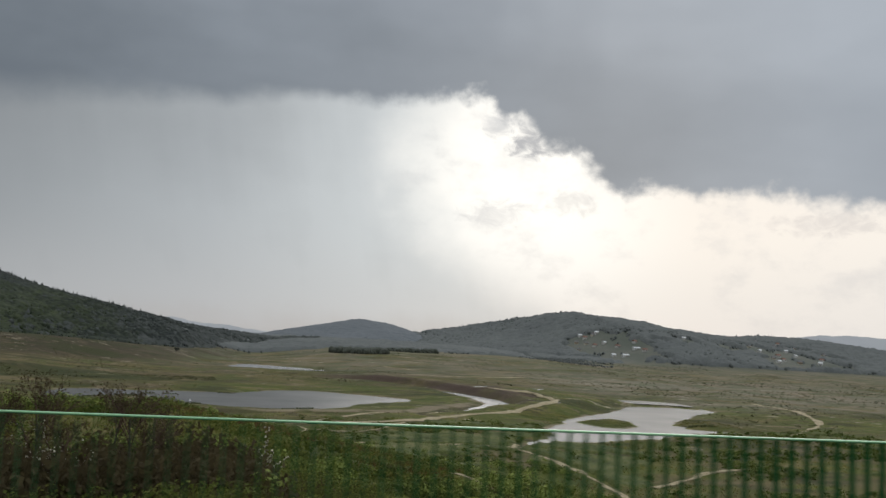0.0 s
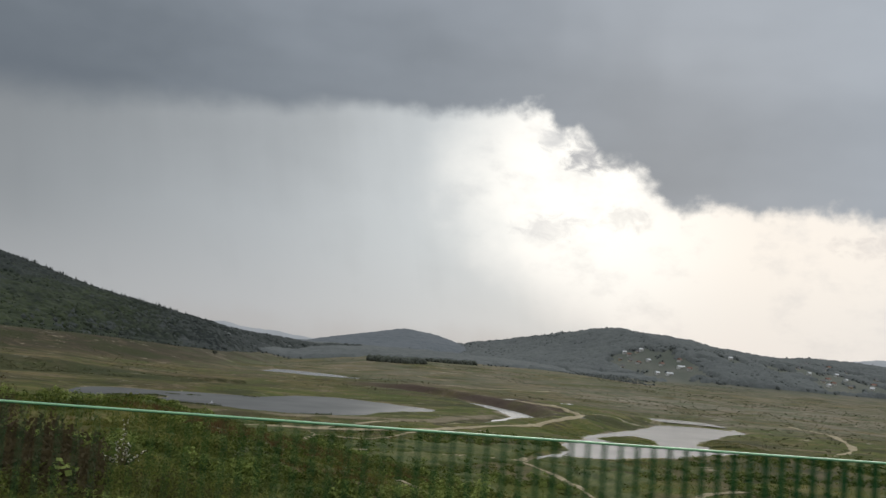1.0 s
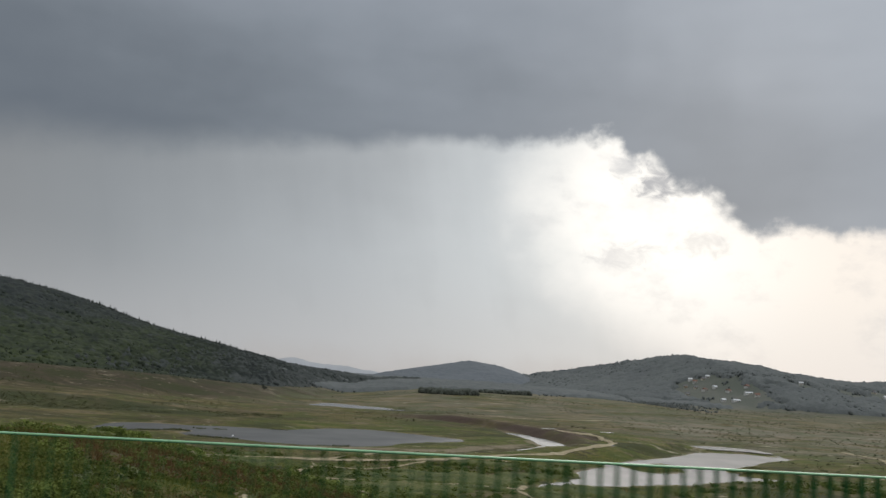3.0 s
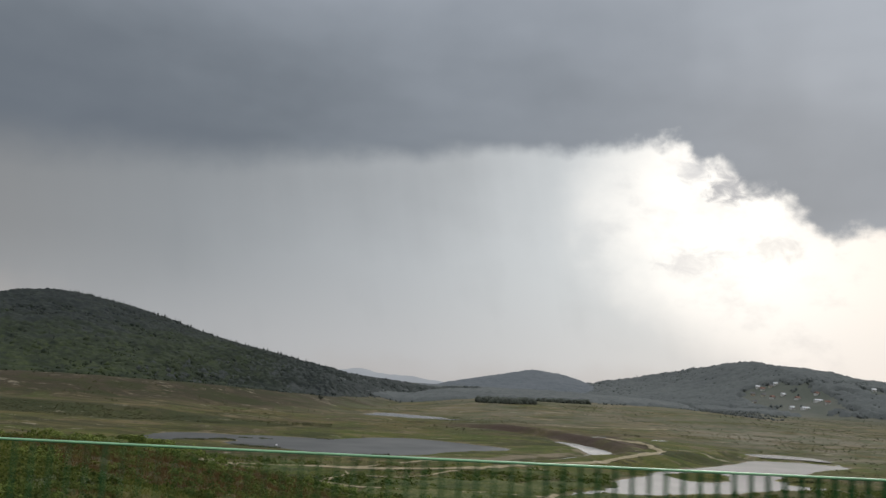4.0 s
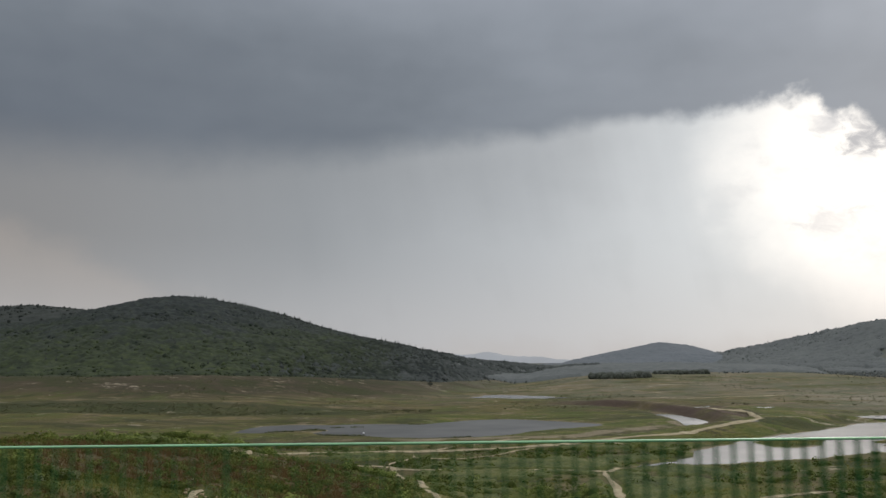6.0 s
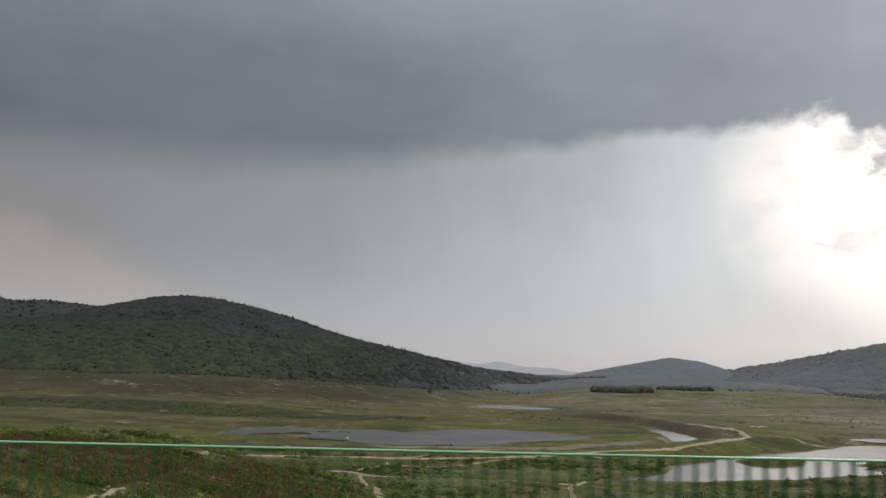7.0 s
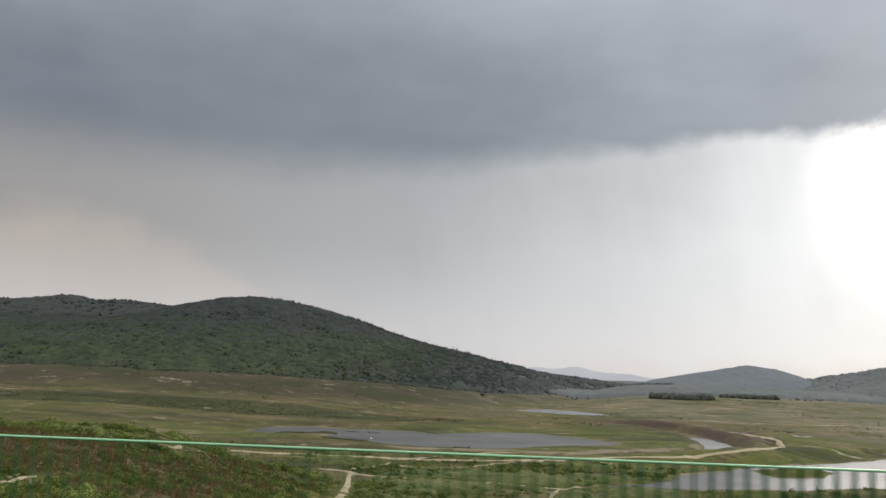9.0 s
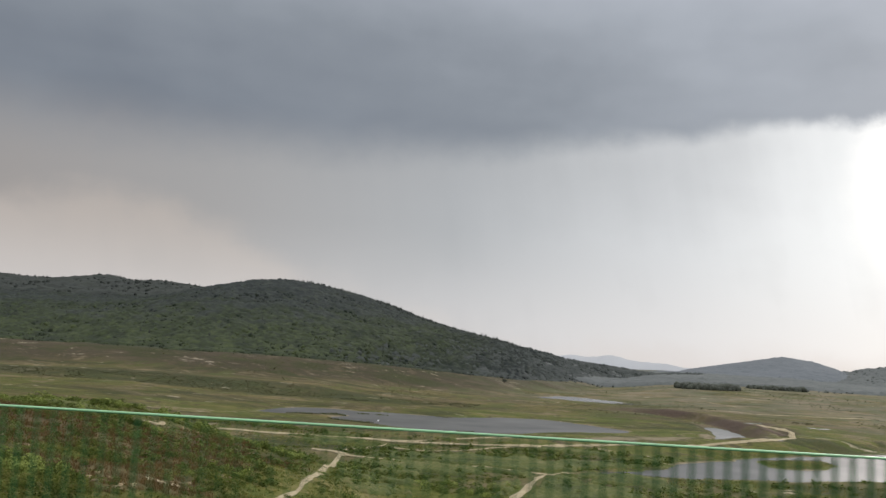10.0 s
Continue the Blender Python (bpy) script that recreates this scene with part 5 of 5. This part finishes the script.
def build_blossom_bush(x, y, height, seed):
    """A thin wild bush: one tall leader, two long side limbs and some low shoots, white flowers along them."""
    r = random.Random(seed)
    root = empty("blossom_bush", Vector((x, y, ground_at(x, y) - 0.1)))
    ends = [(0.1, 0.0, height), (-2.0, 0.2, 2.1), (1.8, -0.3, 2.2), (0.9, 0.6, 1.9), (-0.9, -0.5, 1.7), (0.5, -0.6, 2.6), (-0.5, 0.4, 2.7)]
    stems, twigs, flowers, greens = [], [], [], []
    for e in ends:
        a, end = Vector((0, 0, 0)), Vector(e)
        m = Vector((end.x * 0.35, end.y * 0.35, end.z * 0.55))
        stems += [(a, m, 0.035, 0.025), (m, end, 0.025, 0.008)]
        for _ in range(int(9 * end.z)):
            s = r.uniform(0.25, 1.0)
            p = a.lerp(m, s * 2) if s < 0.5 else m.lerp(end, s * 2 - 1)
            q = p + Vector((r.gauss(0, 0.16), r.gauss(0, 0.16), r.uniform(0.05, 0.3))) * (1.5 - s)
            twigs.append((p, q, 0.009, 0.005))
            if s > 0.45 and r.random() < 0.62:
                flowers.append(q)
            greens += [q + Vector([r.gauss(0, 0.1) for _ in range(3)]) for _ in range(3)]

    def quads(points, lo, hi, times):
        v, f = [], []
        for p in points:
            for _ in range(times):
                c = p + Vector([r.gauss(0, lo * 0.6) for _ in range(3)])
                a, b = (Vector([r.gauss(0, 1) for _ in range(3)]).normalized() * r.uniform(lo, hi) for _ in range(2))
                k = len(v)
                v += [c - a, c + b, c + a, c - b]
                f.append((k, k + 1, k + 2, k + 3))
        return v, f

    for name, (v, f), mat, lab in (("stem", tubes(stems, 6), BARK, ""), ("brushwood", tubes(twigs, 4), TWIG, "thin reddish twigs"),
                                   ("crown", quads(greens, 0.04, 0.08, 1), BROWN_LEAF, "sparse young leaves"), ("blossom", quads(flowers, 0.05, 0.09, 3), BLOSSOM, "white blossom")):
        ob = new(name, mesh_of(name, v, f, mat))
        ob.parent = root
        tagged(ob, lab, kind="stuff" if name == "brushwood" else "")
    tagged(root, "thin wild bush with white blossom along its shoots", "shrub", "roadside trees")


def build_undergrowth():
    p = np.vstack([random_points(260, x0, x1, 60, 80, lambda x, y, z, s, b: z > 3) for x0, x1 in ((-8, -0.5), (0.5, 6.5), (6.5, 12))])
    scatter("undergrowth", p, [leaf_clump(70, 0.13) for _ in range(5)], rng.uniform(0.5, 1.5, len(p)), BROWN_LEAF, "brown leafy undergrowth round the roadside trees", "shrubs",
            rng.uniform(0.8, 1.5, len(p)))


build_undergrowth()
build_tree(3.4, 72, 8.2, 1, "slim half-bare tree with reddish twigs on the grassy slope")
build_tree(1.9, 74, 7.2, 2, "slim half-bare tree with thin leaves on the grassy slope")
build_tree(4.9, 74, 7.2, 8, "slim half-bare tree with brown leaves on the grassy slope")
build_tree(-2.2, 70, 8.0, 3, "half-bare tree with some white blossom on the grassy slope", True)
build_tree(-4.4, 71, 7.6, 4, "half-bare tree with reddish twigs beside the bridge end")
build_blossom_bush(13.25, 80.3, 4.3, 5)
build_tree(-0.8, 66, 5.6, 6, "low blossoming wild cherry on the slope", True, 0.5)


def build_lone_tree():
    x, y = 46.8, 972.0
    root = empty("tree", (x, y, ground_at(x, y) - 0.3))
    part("trunk", tube_bm((0, 0, 0), (0.2, 0, 4), 0.4, 0.25, 8), BARK, root)
    v, f = leaf_clump(160, 0.22)
    ob = new("crown", mesh_of("crown", v * 2.2 + (0, 0, 1.6), f, GROVE))
    ob.parent = root
    tagged(root, "dark solitary tree out on the plain", "tree")


build_lone_tree()

# ---- village ----
def build_house(at, turn, w, d, h, wall, roof, label):
    root = empty("house", at)
    root.rotation_euler[2] = turn
    part("wall", box_bm(w, d, h + 2, (0, 0, h / 2 - 1)), wall, root)
    bm = bmesh.new()
    o, rh = 0.5, d * 0.36
    v = [bm.verts.new(c) for c in ((-w / 2 - o, -d / 2 - o, h - 0.2), (w / 2 + o, -d / 2 - o, h - 0.2), (w / 2 + o, d / 2 + o, h - 0.2), (-w / 2 - o, d / 2 + o, h - 0.2),
                                   (-w / 2 - o, 0, h + rh), (w / 2 + o, 0, h + rh))]
    for q in ((0, 1, 5, 4), (2, 3, 4, 5), (1, 2, 5), (3, 0, 4), (3, 2, 1, 0)):
        bm.faces.new([v[i] for i in q])
    rf = part("roof", bm, roof, root)
    part("chimney", box_bm(0.7, 0.7, 1.8, (w * 0.2, d * 0.12, h + rh)), ROOFS[0], rf, "brick chimney")
    for i in range(3):
        x = (i - 1) * w * 0.3
        if i == 1:
            part("door", box_bm(1.0, 0.1, 2.1, (x, -d / 2 - 0.03, 1.05)), TIMBER, root)
        else:
            win = part("window", box_bm(1.4, 0.08, 1.5, (x, -d / 2 - 0.03, 1.7)), PANE, root)
            part("frame", box_bm(1.7, 0.06, 0.14, (x, -d / 2 - 0.06, 0.9)), WALLS[0], win)
    if h > 4:
        for i in range(2):
            part("window", box_bm(1.2, 0.08, 1.3, ((i - 0.5) * w * 0.45, -d / 2 - 0.03, 4.4)), PANE, root)
    return tagged(root, label, "house", "village houses")



def build_village():
    r = random.Random(4)
    kinds = []
    words = [("white", "red-tiled"), ("white", "pale metal"), ("cream", "grey"), ("white", "pale metal"), ("ochre", "grey")]
    looks = [(0, 0, 7.5, 6.5, 3.0), (0, 2, 6.5, 6, 3.2), (1, 1, 6.5, 6, 3.0), (0, 2, 14, 5, 2.6), (2, 1, 7, 6.5, 3.6)]
    for i, (x, y) in enumerate(HOUSES):
        k = 3 if i in (11, 12) else (1, 0, 2, 1, 4, 2, 0)[i % 7]
        wl, rf, w, d, h = looks[k]
        at = (x, y, ground_at(x, y) - 0.2)
        turn = r.uniform(-0.5, 0.5) + (0.5 if k == 3 else 0)
        done = [q for q in kinds if q[0] == k]
        if done:
            copy_thing(done[0][1], pose(*at, 0, 0, math.degrees(turn)))
        else:
            a, b = words[k]
            kinds.append((k, build_house(at, turn, w, d, h, WALLS[wl], ROOFS[rf], f"{a} plastered village house with a {b} roof on the hillside")))


build_village()


def build_float():
    root = empty("buoy", (33, 492, 0.0))
    bm = bmesh.new()
    bmesh.ops.create_icosphere(bm, subdivisions=2, radius=0.55, matrix=Matrix.Diagonal((1, 1, 0.8, 1)))
    part("body", bm, FLOAT, root)
    part("ring", tube_bm((0, 0, 0.38), (0, 0, 0.62), 0.16, 0.12, 10), FLOAT, root)
    tagged(root, "small white plastic buoy floating on the lake", "buoy")


build_float()

# ---- bridge and its railing ----
RAIL_OFF, DROP, SLOPE, PANEL, PITCH = 7.2, 0.630, 0.0084, 2.86, 0.13


def deck_z(x):
    return EYE - DROP + SLOPE * x - 1.10


def beside(x, off):
    """The plan point that lies off metres to the valley side of the driven line."""
    g = 2 * BEND * (x - APEX)
    n = math.hypot(g, 1)
    return x - off * g / n, path_y(x) + off / n


def build_deck():
    th, xs = 1.3, np.linspace(-70, 255, 66)

    def slab(name, ya, yb, top, thick, mat, label, category):
        v = [(*beside(x, o), deck_z(x) + zz) for x in xs for o, zz in ((ya, top), (yb, top), (yb, top - thick), (ya, top - thick))]
        f = [(0, 1, 2, 3), tuple(len(v) - 4 + k for k in (3, 2, 1, 0))]
        for k in range(len(xs) - 1):
            a, b = 4 * k, 4 * k + 4
            f += [(a + q, b + q, b + (q + 1) % 4, a + (q + 1) % 4) for q in range(4)]
        tagged(new(name, mesh_of(name, v, f, mat)), label, category, kind="structure")

    slab("road", -4.6, 4.4, -0.2, 0.15, ASPHALT, "grey asphalt road across the bridge", "road")
    slab("bridge_deck", -6.6, 7.5, -0.354, th, CONCRETE, "weathered concrete bridge deck", "bridge")
    slab("pavement", 4.404, 7.5, 0.0, 0.35, CONCRETE, "raised concrete walkway along the bridge edge", "pavement")
    slab("pavement_south", -6.6, -4.604, 0.0, 0.35, CONCRETE, "raised concrete walkway along the bridge edge", "pavement")
    for x in (45, 85, 125, 165, 205, 245):
        cx, cy = beside(x, 0.45)
        g = ground_at(cx, cy) - 1
        top = deck_z(x) - 0.36 - th
        bm = box_bm(1.6, 9.0, top - g, (0, 0, (top + g) / 2), 0.12)
        me = bpy.data.meshes.new("bridge_pier")
        bm.to_mesh(me)
        bm.free()
        me.materials.append(CONCRETE)
        ob = tagged(new("bridge_pier", me), "tall concrete bridge pier", "pier", kind="structure")
        ob.matrix_basis = pose(cx, cy, 0, 0, 0, math.degrees(math.atan(2 * BEND * (x - APEX))))


build_deck()


def build_railing():
    root = empty("railing_panel", (0, 0, 0))
    n = int(round(PANEL / PITCH))
    part("top_rail", box_bm(PANEL, 0.05, 0.011, (PANEL / 2, 0, 1.0945), 0.003), RAIL_SHEEN, root, "glossy pale green top rail, its sky highlight in the colour")
    # The rail's darker front face, added as a strip under the paled top.
    part("rail_front", box_bm(PANEL, 0.036, 0.006, (PANEL / 2, 0, 1.086), 0.002), MID_GREEN, root, "darker green front of the top rail, as a strip below")
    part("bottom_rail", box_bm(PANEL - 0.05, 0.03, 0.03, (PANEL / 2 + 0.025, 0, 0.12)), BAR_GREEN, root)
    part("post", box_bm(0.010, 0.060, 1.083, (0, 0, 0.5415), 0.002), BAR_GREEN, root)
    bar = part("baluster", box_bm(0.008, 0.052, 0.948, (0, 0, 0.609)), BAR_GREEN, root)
    bar.location.x, bar.rotation_euler[2] = PITCH, radians(11)  # flat bars, set a little askew
    for i in range(2, n):
        b = new("baluster", bar.data)
        b.parent, b.location.x, b.rotation_euler[2] = root, i * PITCH, radians(11)
    tagged(root, "green painted steel railing panel on the bridge edge", "railing", "bridge railing panels")
    tilt, x, first = -math.degrees(math.atan(SLOPE)), -14.0, True
    while x < 172:
        g = 2 * BEND * (x + 1.4 - APEX)
        px, py = beside(x, RAIL_OFF)
        m = pose(px, py, deck_z(px), 0, tilt, math.degrees(math.atan(g)))
        if first:
            root.matrix_basis, first = m, False
        else:
            copy_thing(root, m)
        # next post, one panel further along the outer edge
        step = PANEL / math.hypot(1, g)
        nx = x
        for _ in range(4):
            nx += (px + step - beside(nx, RAIL_OFF)[0])
        x = nx


build_railing()


def build_marker():
    x = 126.17
    root = empty("marker_post", (x, 4.08, deck_z(x)))
    bm = box_bm(0.085, 0.085, 0.2, (0, 0, 1.11), 0.012)
    part("cap", bm, CREAM, root, "white painted top")
    part("band", box_bm(0.083, 0.083, 0.5, (0, 0, 0.76), 0.004), SIGNAL_RED, root, "red painted band")
    part("post", box_bm(0.085, 0.085, 0.51, (0, 0, 0.255), 0.004), CREAM, root)
    tagged(root, "red and white painted marker post beside the carriageway", "post")


build_marker()
